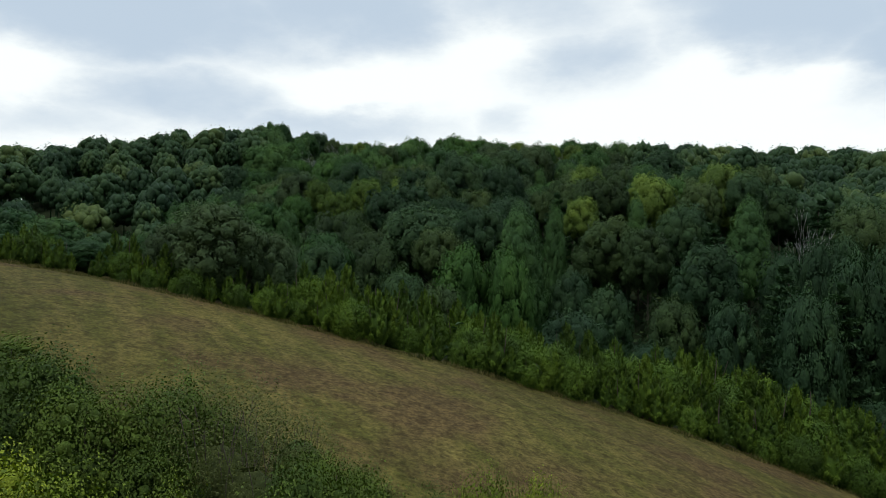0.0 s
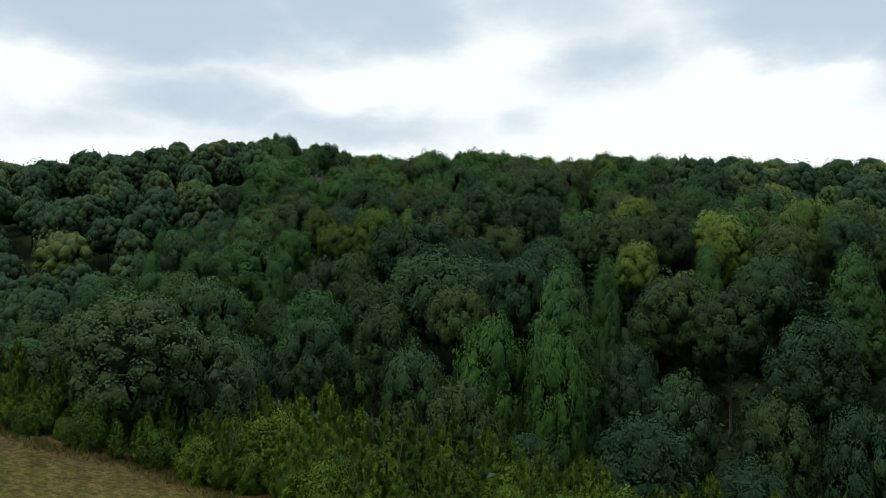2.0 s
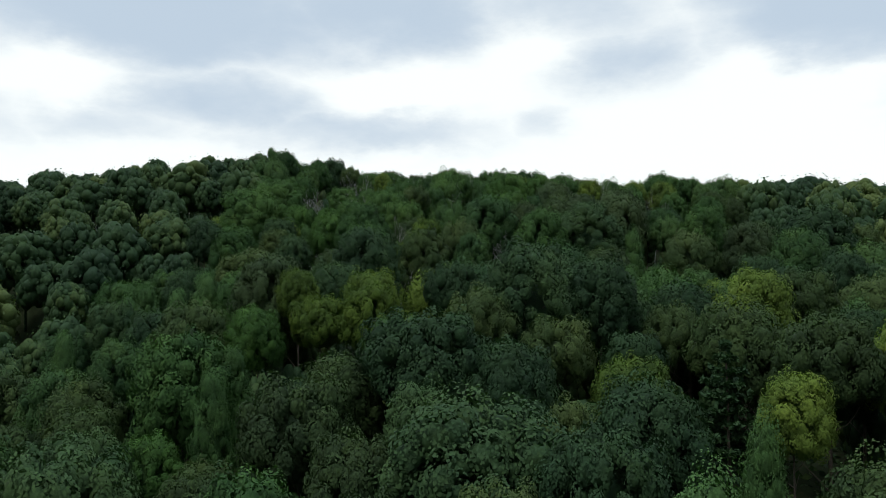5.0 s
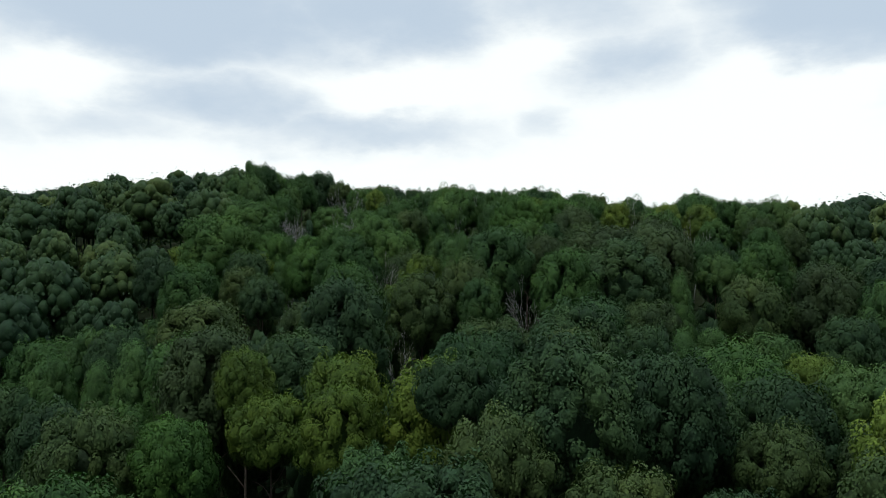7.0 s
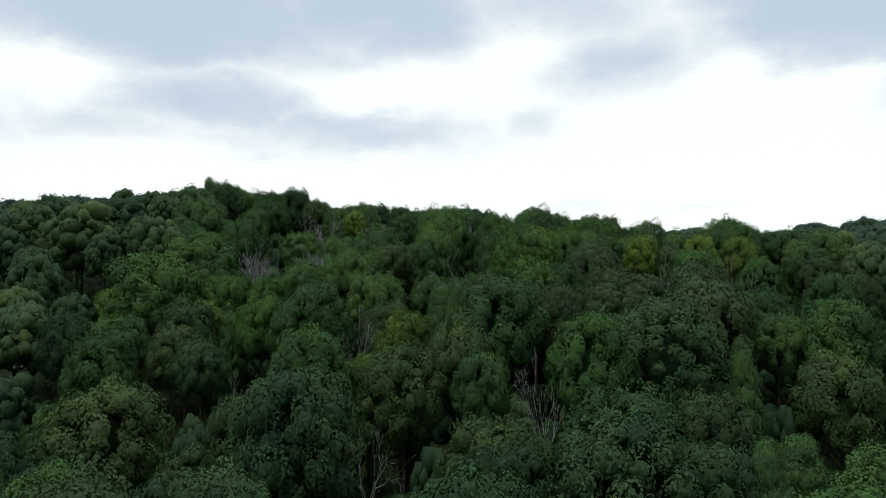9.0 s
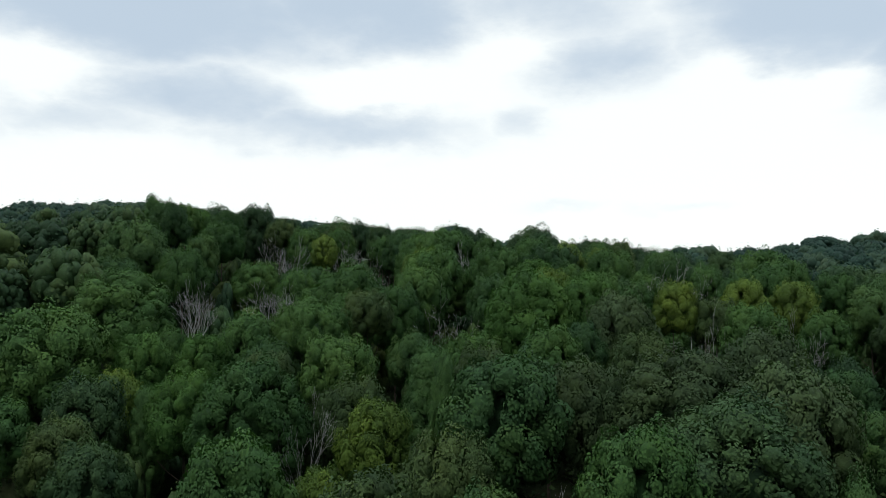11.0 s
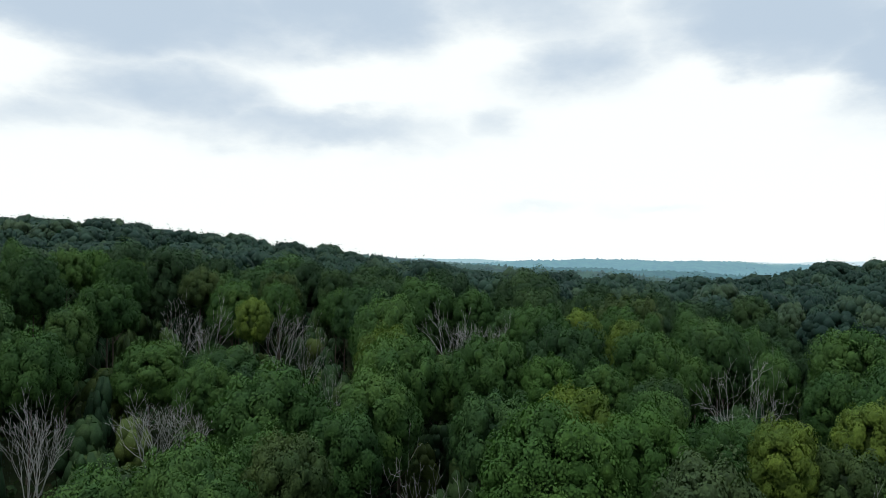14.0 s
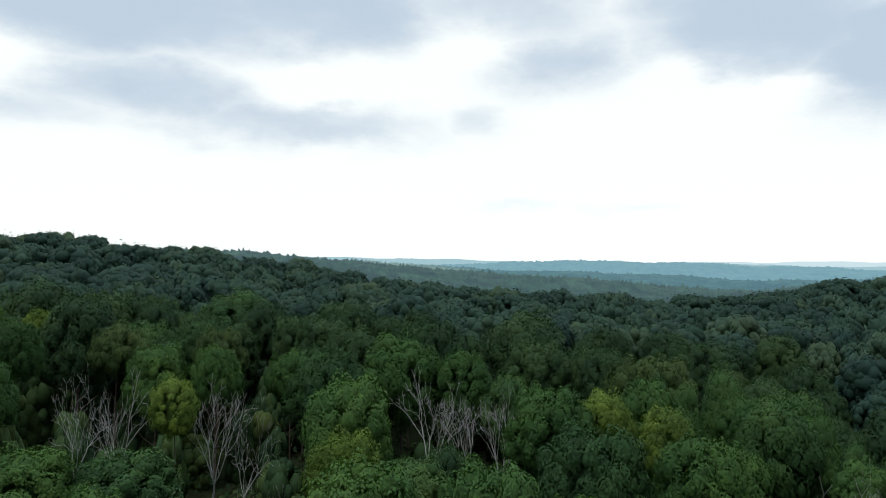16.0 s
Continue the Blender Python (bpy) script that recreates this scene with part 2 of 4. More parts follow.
KNOLLS = [(-38, 195, 11, -4.0), (-30, 216, 10, -2.9), (20, 138, 12, -2.0), (2, 107, 9, 3.0), (-24, 119, 12, 4.1), (-61, 130, 18, -2.9), (36, 89, 14, 4.8), (-55, 340, 40, -2.1), (128, 410, 40, -3.9),
          (-38, 413, 35, 3.5), (0, 250, 24, 1.8), (28, 246, 22, 2.5), (54, 280, 28, 2.7), (-5, 205, 16, 0.4), (12, 92, 14, 0.6), (-72, 293, 30, -0.6), (62, 108, 14, 3.0)]


def smooth(a, b, v):
    s = np.clip((v - a) / (b - a), 0, 1)
    return s * s * (3 - 2 * s)


def canopy_height(x, y):
    """The height of the treetops' sheet over the wooded hills."""
    z = SLOPE[0] + SLOPE[1] * np.clip(x, -250, 250) / 100 + SLOPE[2] * (np.clip(y, 0, 470) - 200) / 100
    for cx, cy, r, h in HILLS + KNOLLS:
        z = z + h * np.exp(-((x - cx) ** 2 + (y - cy) ** 2) / (2 * r * r))
    return z - 60 * smooth(440, 640, y) - 25 * smooth(240, 420, np.abs(x) - 0.1 * y)


def meadow_height(x, y):
    z = 13.0 - 0.255 * (np.clip(x, -60, 45) + 5) - 0.0045 * (np.clip(y, 5, 70) - 46) ** 2
    return z - 0.0028 * np.clip(x, 0, 40) ** 2 - 0.003 * np.clip(-12 - x, 0, 20) ** 2


def ground_height(x, y):
    x, y = np.asarray(x, float), np.asarray(y, float)
    k = smooth(50, 76, y + 0.05 * x)
    z = meadow_height(x, y) * (1 - k) + (canopy_height(x, y) - 14.5) * k
    far = smooth(700, 1400, np.hypot(x, y))
    return z * (1 - far) + far * (-5.0)


def edge_of_meadow(x):
    """Where the mown grass ends and the hedge begins."""
    return 45.9 - 0.1 * np.clip(x, -40, 8) + 0.012 * np.clip(x, 0, 60) ** 1.2


def meadow_share(x, y):
    wob = 1.2 * np.sin(x * 0.35) + 0.8 * np.sin(x * 0.9 + 1.0)
    return 1 - smooth(0.6, 2.2, y - edge_of_meadow(x) + wob * 0.3)


def mesh_from(name, verts, faces, material, values=None, shade=False, normals=None):
    """A mesh from arrays: verts (n, 3), faces (m, 3 or 4), values: one number a vertex, kept as 'tint' or another name."""
    me = bpy.data.meshes.new(name)
    faces = np.asarray(faces, dtype=np.int32)
    m, k = faces.shape
    me.vertices.add(len(verts))
    me.vertices.foreach_set("co", np.asarray(verts, dtype=np.float32).ravel())
    me.loops.add(m * k)
    me.loops.foreach_set("vertex_index", faces.ravel())
    me.polygons.add(m)
    me.polygons.foreach_set("loop_start", np.arange(0, m * k, k, dtype=np.int32))
    me.polygons.foreach_set("loop_total", np.full(m, k, dtype=np.int32))
    if shade:
        me.polygons.foreach_set("use_smooth", np.ones(m, dtype=bool))
    for key, val in (values or {}).items():
        at = me.attributes.new(key, "FLOAT", "POINT")
        at.data.foreach_set("value", np.asarray(val, dtype=np.float32))
    me.update(calc_edges=True)
    if normals is not None:
        bent = me.attributes.new("custom_normal", "FLOAT_VECTOR", "POINT")
        bent.data.foreach_set("vector", np.asarray(normals, dtype=np.float32).ravel())
    me.materials.append(material)
    return me


gx = np.concatenate([np.linspace(-4800, -330, 14), np.linspace(-300, -75, 26), np.linspace(-70, 70, 150), np.linspace(75, 300, 26), np.linspace(330, 4800, 14)])
gy = np.concatenate([np.linspace(-4800, -60, 14), np.linspace(-50, 4, 16), np.linspace(5, 80, 110), np.linspace(83, 480, 110), np.linspace(500, 4800, 30)])
X, Y = np.meshgrid(gx, gy)
Z = ground_height(X, Y)
near = (np.abs(X) < 90) & (Y > -10) & (Y < 90)
Z = Z + np.where(near, 0.05 * np.sin(X * 2.1 + Y * 1.3) * np.sin(Y * 1.7 - X * 0.6), 0)
nx, ny = len(gx), len(gy)
idx = np.arange(nx * ny).reshape(ny, nx)
quads = np.stack([idx[:-1, :-1], idx[:-1, 1:], idx[1:, 1:], idx[1:, :-1]], -1).reshape(-1, 4)
ground = new("ground", mesh_from("ground", np.stack([X, Y, Z], -1).reshape(-1, 3), quads, GROUND, {"meadow": meadow_share(X, Y).ravel()}, True))
tagged(ground, "mown hay meadow on a slope running into a leaf-littered forest floor", "ground", kind="structure")

# ---- far hills ----


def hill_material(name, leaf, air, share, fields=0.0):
    """Woods with a few pale fields between them; the depth of hazy air is painted in as glow."""
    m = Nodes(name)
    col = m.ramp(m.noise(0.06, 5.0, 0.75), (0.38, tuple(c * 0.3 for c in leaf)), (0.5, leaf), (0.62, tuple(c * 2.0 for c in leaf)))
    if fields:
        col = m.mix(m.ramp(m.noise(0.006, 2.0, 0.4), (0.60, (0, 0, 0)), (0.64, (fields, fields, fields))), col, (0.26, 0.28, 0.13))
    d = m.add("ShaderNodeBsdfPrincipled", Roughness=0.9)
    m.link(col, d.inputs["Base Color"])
    # haze: an even bluish emission, a larger share for farther ridges
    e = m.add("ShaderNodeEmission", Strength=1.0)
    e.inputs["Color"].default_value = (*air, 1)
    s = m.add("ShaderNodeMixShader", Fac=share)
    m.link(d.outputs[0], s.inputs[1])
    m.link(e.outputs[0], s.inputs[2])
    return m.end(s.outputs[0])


def far_ridge(dist, crest, seed, material, label, bump=0.0006, deep=0.35):
    """A wooded ridge at a distance. crest: bearing (sideways over forward) and slope of the skyline, seen from the last hill."""
    rs = np.random.RandomState(seed)
    u = np.linspace(-1.1, 1.1, 1100)
    bear, rise = np.array(crest).T
    top = np.interp(u, bear, rise)
    soft = np.exp(-0.5 * (np.arange(-40, 41) / 14.0) ** 2)
    top = np.convolve(np.pad(top, 40, "edge"), soft / soft.sum(), "valid")
    top = top + sum(a * np.sin(u * f + ph) for a, f, ph in zip((0.0009, 0.0006, 0.0004), (17, 41, 83), rs.uniform(0, 6.3, 3)))
    v, rows = [], 16
    for dp in np.linspace(0, 1, rows):                 # rises towards the crest in folds
        fold = 0.006 * np.sin(u * 23 + 5 * dp + rs.uniform(0, 6.3)) * (1 - dp) * dp * 4
        lump = np.abs(rs.normal(0, 1, u.size)) * bump * (0.6 + 0.4 * dp)
        y = dist * (1 - deep * (1 - dp))
        z = 64.4 + y * (top + fold + lump) * (0.4 + 0.6 * dp) - (1 - dp) ** 1.5 * (30 + 0.06 * dist)
        v.append(np.stack([u * y, 153 + y + 0 * u, z], -1))
    i = np.arange(rows * u.size).reshape(rows, u.size)
    q = np.stack([i[:-1, :-1], i[:-1, 1:], i[1:, 1:], i[1:, :-1]], -1).reshape(-1, 4)
    ob = new("backdrop", mesh_from("backdrop", np.concatenate(v), q, material, None, True))
    return tagged(ob, label, "far hills", "far hills", "structure")


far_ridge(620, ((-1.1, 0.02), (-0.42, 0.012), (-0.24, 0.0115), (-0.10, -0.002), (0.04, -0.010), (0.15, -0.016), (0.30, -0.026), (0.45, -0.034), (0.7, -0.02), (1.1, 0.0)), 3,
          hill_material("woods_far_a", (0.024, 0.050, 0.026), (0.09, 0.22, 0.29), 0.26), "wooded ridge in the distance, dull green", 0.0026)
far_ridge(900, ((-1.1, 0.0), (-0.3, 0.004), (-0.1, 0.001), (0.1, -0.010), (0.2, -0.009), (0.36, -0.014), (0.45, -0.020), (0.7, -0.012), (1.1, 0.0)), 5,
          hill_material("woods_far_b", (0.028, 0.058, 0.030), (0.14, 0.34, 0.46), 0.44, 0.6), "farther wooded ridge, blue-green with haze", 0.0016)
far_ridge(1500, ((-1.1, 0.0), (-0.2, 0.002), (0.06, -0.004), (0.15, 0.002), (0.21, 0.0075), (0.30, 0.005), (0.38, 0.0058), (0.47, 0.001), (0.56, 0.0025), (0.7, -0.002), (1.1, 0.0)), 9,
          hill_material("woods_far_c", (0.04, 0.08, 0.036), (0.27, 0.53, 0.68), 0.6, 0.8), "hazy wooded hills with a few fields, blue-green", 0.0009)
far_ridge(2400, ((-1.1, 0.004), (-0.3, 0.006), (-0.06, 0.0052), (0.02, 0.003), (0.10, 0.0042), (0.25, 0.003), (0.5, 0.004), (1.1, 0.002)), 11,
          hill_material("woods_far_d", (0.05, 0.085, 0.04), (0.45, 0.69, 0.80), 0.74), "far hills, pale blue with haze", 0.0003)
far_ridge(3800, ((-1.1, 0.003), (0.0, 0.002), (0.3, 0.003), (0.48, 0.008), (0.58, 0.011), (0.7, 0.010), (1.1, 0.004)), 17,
          hill_material("woods_far_e", (0.05, 0.08, 0.04), (0.68, 0.85, 0.92), 0.88), "farthest hills, very pale blue with haze", 0.0001)

# ---- trees ----


def unit(v):
    return v / np.maximum(np.linalg.norm(v, axis=-1, keepdims=True), 1e-9)


def cards(c, n, size, rs, tint, long=1.0, along=None):
    """Leaf sprays: one folded diamond each, at c, facing n, its length along a direction."""
    t = unit(np.cross(n, rs.normal(size=c.shape)))
    if along is not None:
        t = unit(along - n * (along * n).sum(-1, keepdims=True))
    b = np.cross(n, t)
    s = size[:, None]
    sag = n * s * rs.uniform(0.02, 0.22, (len(c), 1))
    v = np.stack([c + t * s * 0.62 * long - sag, c + b * s * 0.44 / long, c - t * s * 0.62 * long - sag, c - b * s * 0.44 / long + sag * 0.6], 1).reshape(-1, 3)
    f = np.arange(4 * len(c), dtype=np.int32).reshape(-1, 4)
    return v, f, np.repeat(tint, 4)


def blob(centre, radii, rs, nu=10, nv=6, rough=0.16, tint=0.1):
    """A lumpy closed mass inside a crown; a low tint paints in the shade there."""
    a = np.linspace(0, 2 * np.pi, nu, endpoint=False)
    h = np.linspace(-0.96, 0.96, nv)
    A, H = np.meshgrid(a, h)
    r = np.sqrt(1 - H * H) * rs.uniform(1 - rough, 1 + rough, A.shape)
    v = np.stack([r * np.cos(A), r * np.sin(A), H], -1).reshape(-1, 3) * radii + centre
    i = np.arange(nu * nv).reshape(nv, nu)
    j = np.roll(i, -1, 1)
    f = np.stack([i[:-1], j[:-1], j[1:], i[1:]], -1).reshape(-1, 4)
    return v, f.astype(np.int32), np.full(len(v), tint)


def merge(pieces):
    """Joins pieces of (vertices, faces, tint) or (vertices, faces, tint, normals)."""
    n, out = 0, [[] for _ in pieces[0]]
    for piece in pieces:
        for k, values in enumerate(piece):
            out[k].append(values + n if k == 1 else values)
        n += len(piece[0])
    return tuple(np.concatenate(o) for o in out)


def leafy(c, e, soft, size, rs, tint, long=1.0, along=None):
    """Leaf sprays at c that face e and are shaded as the rounded clump that they cover."""
    v, f, t = cards(c, e, size, rs, tint, long, along)
    return v, f, t, np.repeat(soft, 4, 0)


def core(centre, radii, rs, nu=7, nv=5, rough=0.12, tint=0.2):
    """The inside of a clump; a lower tint paints in its shade."""
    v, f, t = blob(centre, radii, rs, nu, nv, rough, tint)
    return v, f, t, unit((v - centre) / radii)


CROWNS = {"round": (10.6, 5.2, 4.5, -0.7), "spreading": (11.4, 4.3, 5.0, -0.62), "tall": (8.6, 7.1, 3.7, -0.85), "young": (3.9, 4.3, 2.9, -0.92), "bush": (1.25, 1.7, 1.45, -0.8)}


def crown_shape(shape, rs, tufts, per_tuft, leaf, size=1.0, boughs=9, lumpy=0.2, upward=0.55, inner=(8, 6), ragged=0.0, cored=0.64):
    """A crown built like a cauliflower: boughs swell out of its dome, and each carries rounded tufts of small leaves."""
    mid, half, wide, foot = CROWNS[shape]
    g = (np.arange(tufts) + 0.5) / tufts
    up = np.clip(1 - (1 - foot) * g + rs.normal(0, 0.05, tufts), -0.97, 0.99)
    ang = np.arange(tufts) * 2.39996 + rs.uniform(0, 6.28) + rs.normal(0, 0.16, tufts)
    ring = np.sqrt(np.clip(1 - up * up, 0, 1))
    if shape == "tall":
        prof = np.clip((1.02 - up) / 1.5, 0.0, 1.0) ** 0.52
    elif shape in ("young", "bush"):
        prof = np.clip(1.02 - np.abs(up) ** 2.4, 0.08, 1) ** 0.6
    else:
        prof = ring ** 0.85
    d = np.stack([ring * np.cos(ang), ring * np.sin(ang), up], -1)
    ba = np.arange(boughs) * 2.39996 + rs.uniform(0, 6.28)
    bu = np.clip(0.9 - 1.3 * (np.arange(boughs) + 0.5) / boughs + rs.normal(0, 0.08, boughs), -0.7, 0.98)
    b = np.stack([np.sqrt(1 - bu * bu) * np.cos(ba), np.sqrt(1 - bu * bu) * np.sin(ba), bu], -1)
    near_bough = (d @ b.T).max(1)
    reach = (0.86 - lumpy) + lumpy * 1.5 * smooth(0.70, 0.99, near_bough) + rs.normal(0, 0.045, tufts)
    c = np.stack([prof * np.cos(ang) * wide * reach, prof * np.sin(ang) * wide * reach, mid + up * half * (0.50 + 0.42 * reach)], -1)
    out = unit(np.stack([prof * np.cos(ang), prof * np.sin(ang), 0.5 * up + 0.15], -1))
    axis = unit(out + np.array([0, 0, upward]))
    area = 2 * math.pi * wide * half * 1.25
    rad = 0.84 * math.sqrt(area / tufts) * rs.uniform(0.62, 1.32, tufts) * size
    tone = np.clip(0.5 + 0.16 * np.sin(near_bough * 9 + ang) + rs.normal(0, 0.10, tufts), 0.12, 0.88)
    body = np.array([wide * 0.55, wide * 0.55, half * 0.6])
    # darkest leaf tint stands in for the shade deep in the crown
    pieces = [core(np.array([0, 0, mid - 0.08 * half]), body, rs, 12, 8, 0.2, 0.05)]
    for i in range(tufts):
        r = rad[i]
        if inner:
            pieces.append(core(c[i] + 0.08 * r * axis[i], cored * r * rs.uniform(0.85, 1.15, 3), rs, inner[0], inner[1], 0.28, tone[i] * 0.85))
        n = max(8, int(per_tuft * (r / rad.mean()) ** 2))
        e = unit(rs.normal(size=(n, 3)) + 0.3 * axis[i])
        q = unit(rs.normal(size=(6, 3)) + 0.6 * axis[i])   # sprigs that stand out of the tuft
        near = e @ q.T
        which, knot = near.argmax(1), near.max(1)
        hgt = r * (0.66 + rs.uniform(0.2, 0.5, 6)[which] * smooth(0.5, 0.99, knot) + rs.normal(0, 0.04 + ragged, n))
        warp = rs.uniform(0.75, 1.25, 3)
        p = c[i] + e * warp * (hgt * (1 + 0.35 * np.clip(e @ axis[i], 0, 1) ** 2))[:, None]
        local = unit(p - (c[i] + q[which] * 0.6 * r))
        soft = unit(0.65 * e + 0.35 * local + 0.35 * axis[i] + 0.35 * d[i] + rs.normal(size=(n, 3)) * 0.07)
        face = unit(0.7 * e + 0.3 * local + rs.normal(size=(n, 3)) * 0.22)
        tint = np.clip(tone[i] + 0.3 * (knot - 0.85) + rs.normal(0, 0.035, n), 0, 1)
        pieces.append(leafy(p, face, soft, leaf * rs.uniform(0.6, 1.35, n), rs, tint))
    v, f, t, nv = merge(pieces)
    tip = {"round": 15.8, "spreading": 15.8, "tall": 15.7, "young": 8.2, "bush": 2.95}[shape]
    v = v * (wide / np.percentile(np.hypot(v[:, 0], v[:, 1]), 98), wide / np.percentile(np.hypot(v[:, 0], v[:, 1]), 98), 1.0)
    v[:, 2] += tip - np.percentile(v[:, 2], 99.9)
    return v, f, t, nv


def limb(p, q, r0, r1, sides=5, rs=None, bend=0.0, steps=4):
    """A tapered limb from p to q, bowed a little."""
    p, q = np.array(p, float), np.array(q, float)
    ax = unit(q - p)
    s = unit(np.cross(ax, [0.31, 0.77, 0.55]))
    w = np.cross(ax, s)
    bow = (rs.normal(size=3) * bend * np.linalg.norm(q - p)) if rs is not None else np.zeros(3)
    v = []
    for k in range(steps + 1):
        u = k / steps
        c = p + (q - p) * u + bow * math.sin(u * math.pi)
        r = r0 + (r1 - r0) * u
        for a in range(sides):
            th = 2 * math.pi * a / sides
            v.append(c + (s * math.cos(th) + w * math.sin(th)) * r)
    i = np.arange((steps + 1) * sides).reshape(steps + 1, sides)
    j = np.roll(i, -1, 1)
    f = np.stack([i[:-1], j[:-1], j[1:], i[1:]], -1).reshape(-1, 4).astype(np.int32)
    return np.array(v), f, np.full((steps + 1) * sides, 0.5)


def trunk_shape(rs, height=11.5, limbs=7, r=0.24):
    top = np.array([rs.normal(0, 0.4), rs.normal(0, 0.4), height])
    pieces = [limb((0, 0, -1.2), top, r, r * 0.3, 7, rs, 0.02)]
    for k in range(limbs):
        u = 0.35 + 0.6 * k / limbs
        a = k * 2.4 + rs.uniform(0, 1)
        st = top * u
        L = rs.uniform(2.0, 3.4) * (1.15 - 0.5 * u) * height / 11.5
        pieces.append(limb(st, st + np.array([math.cos(a) * L, math.sin(a) * L, L * 0.75]), r * 0.42 * (1.2 - u), 0.03, 4, rs, 0.06))
    return merge(pieces)


def bare_shape(rs, height=13.0, fan=1.0, forks=4):
    """A dead tree: a crooked stem that parts into bowed limbs, forking again and again into a broad open fan."""
    pieces = []

    def grow(p, way, length, r, level):
        bits = 3 if level < 3 else 2
        for _ in range(bits):                          # each limb bends a little on its way
            q = p + way * length / bits
            pieces.append(limb(p, q, r, r * 0.86, (7, 5, 4, 3, 3, 3)[level], rs, 0.03, 2))
            if 1 <= level < 4 and rs.rand() < 0.55:    # a side shoot
                side = unit(rs.normal(size=3) * np.array([1, 1, 0.5]))
                shoot = unit(way + side * rs.uniform(0.6, 1.1))
                pieces.append(limb(p, p + shoot * length * rs.uniform(0.25, 0.5), r * 0.4, 0.01, 3, rs, 0.1, 2))
            p, r = q, r * 0.86
            way = unit(way + rs.normal(size=3) * 0.13 + np.array([0, 0, 0.06]))
        if level == 5:
            return
        n = (forks, 3, 2, 2, 2)[level] + (1 if level in (1, 3) and rs.rand() < 0.4 else 0)
        first = rs.uniform(0, 6.28)
        for k in range(n):
            a = first + k * 6.2832 / n + rs.uniform(-0.5, 0.5)
            s1 = unit(np.cross(way, [0.31, 0.77, 0.55]))
            s2 = np.cross(way, s1)
            turn = (0.62, 0.55, 0.55, 0.6, 0.65)[level] * fan * rs.uniform(0.5, 1.35)
            w = unit(way + (s1 * math.cos(a) + s2 * math.sin(a)) * turn)
            grow(p, w, length * (0.62, 0.74, 0.72, 0.7, 0.66)[level] * rs.uniform(0.7, 1.2), max(0.018, r * rs.uniform(0.62, 0.84)), level + 1)

    grow(np.array([0.0, 0.0, -1.0]), unit(np.array([rs.normal(0, 0.06), rs.normal(0, 0.06), 1.0])), height * 0.42, 0.2, 0)
    v, f, t = merge(pieces)
    v = v.copy()
    v[:, 2] *= height / v[:, 2].max()
    v[:, :2] *= 3.6 / np.percentile(np.hypot(v[:, 0], v[:, 1]), 90)
    return v, f, t


def shrub_shape(rs, n_lobes=20, per_lobe=330, leaf=0.056, upright=0.3, slim=1.0):
    """A bush 3 m high and 3 m wide, leafy to the ground."""
    # dark middle of the bush: its shade is put into the tint
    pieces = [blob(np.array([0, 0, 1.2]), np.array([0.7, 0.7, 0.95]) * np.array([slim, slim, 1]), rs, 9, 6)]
    for k in range(n_lobes):
        a, u = k * 2.4 + rs.uniform(0, 0.6), (k + 0.5) / n_lobes
        z = 0.25 + 2.3 * (1 - u ** 1.2)
        w = 1.25 * slim * math.sqrt(max(0.03, 1 - ((z - 0.7) / 2.1) ** 2)) * rs.uniform(0.75, 1.1)
        c = np.array([math.cos(a) * w * 0.8, math.sin(a) * w * 0.8, z])
        d = unit(rs.normal(size=(per_lobe, 3)) + np.array([math.cos(a), math.sin(a), 0.4]) * 0.7)
        p = c + d * rs.uniform(0.25, 0.55, (per_lobe, 1)) * np.array([1, 1, 1.0 + upright])
        nn = unit(d + rs.normal(size=d.shape) * 0.5 + np.array([0, 0, 0.3]))
        tint = np.clip(rs.uniform(0.35, 0.65) + rs.normal(0, 0.09, per_lobe), 0, 1)
        pieces.append(cards(p, nn, leaf * rs.uniform(0.7, 1.4, per_lobe), rs, tint, 1.15))
    return merge(pieces)


def cedar_shape(rs, height=4.4, sprays=4200, wide=1.2):
    """A young red cedar: a feathery cone of upswept plumes, ragged at the tip."""
    plumes = 46
    pu = (np.arange(plumes) + 0.5) / plumes
    pa = np.arange(plumes) * 2.39996 + rs.normal(0, 0.2, plumes)
    pr = wide * (1 - pu) ** 0.62 * np.minimum(1, 0.6 + pu * 2.0) * rs.uniform(0.7, 1.1, plumes)
    tone = rs.uniform(0.25, 0.75, plumes)
    w = rs.randint(0, plumes, sprays)
    v = rs.uniform(0, 1, sprays) ** 0.8                # from a plume's foot to its tip
    a = pa[w] + rs.normal(0, 0.17, sprays) * (1.1 - 0.8 * v)
    r = pr[w] * (0.45 + 0.55 * v) * rs.uniform(0.85, 1.05, sprays)
    z = 0.1 + pu[w] * height * 0.86 + v * (0.75 - 0.2 * pu[w]) + rs.normal(0, 0.06, sprays)
    p = np.stack([r * np.cos(a), r * np.sin(a), z], -1)
    way = unit(np.stack([np.cos(a) * 0.55, np.sin(a) * 0.55, np.ones(sprays)], -1) + rs.normal(size=(sprays, 3)) * 0.25)
    nn = unit(np.stack([np.cos(a), np.sin(a), np.full(sprays, 0.35)], -1) + rs.normal(size=(sprays, 3)) * 0.4)
    tint = np.clip(tone[w] + 0.25 * (v - 0.5) + rs.normal(0, 0.08, sprays), 0, 1)
    body = cards(p, nn, 0.105 * rs.uniform(0.7, 1.4, sprays), rs, tint, 2.1, way)
    # low-tint body paints the shade seen between the plumes
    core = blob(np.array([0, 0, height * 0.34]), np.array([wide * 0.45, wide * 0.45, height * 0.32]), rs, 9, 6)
    return merge([core, body])


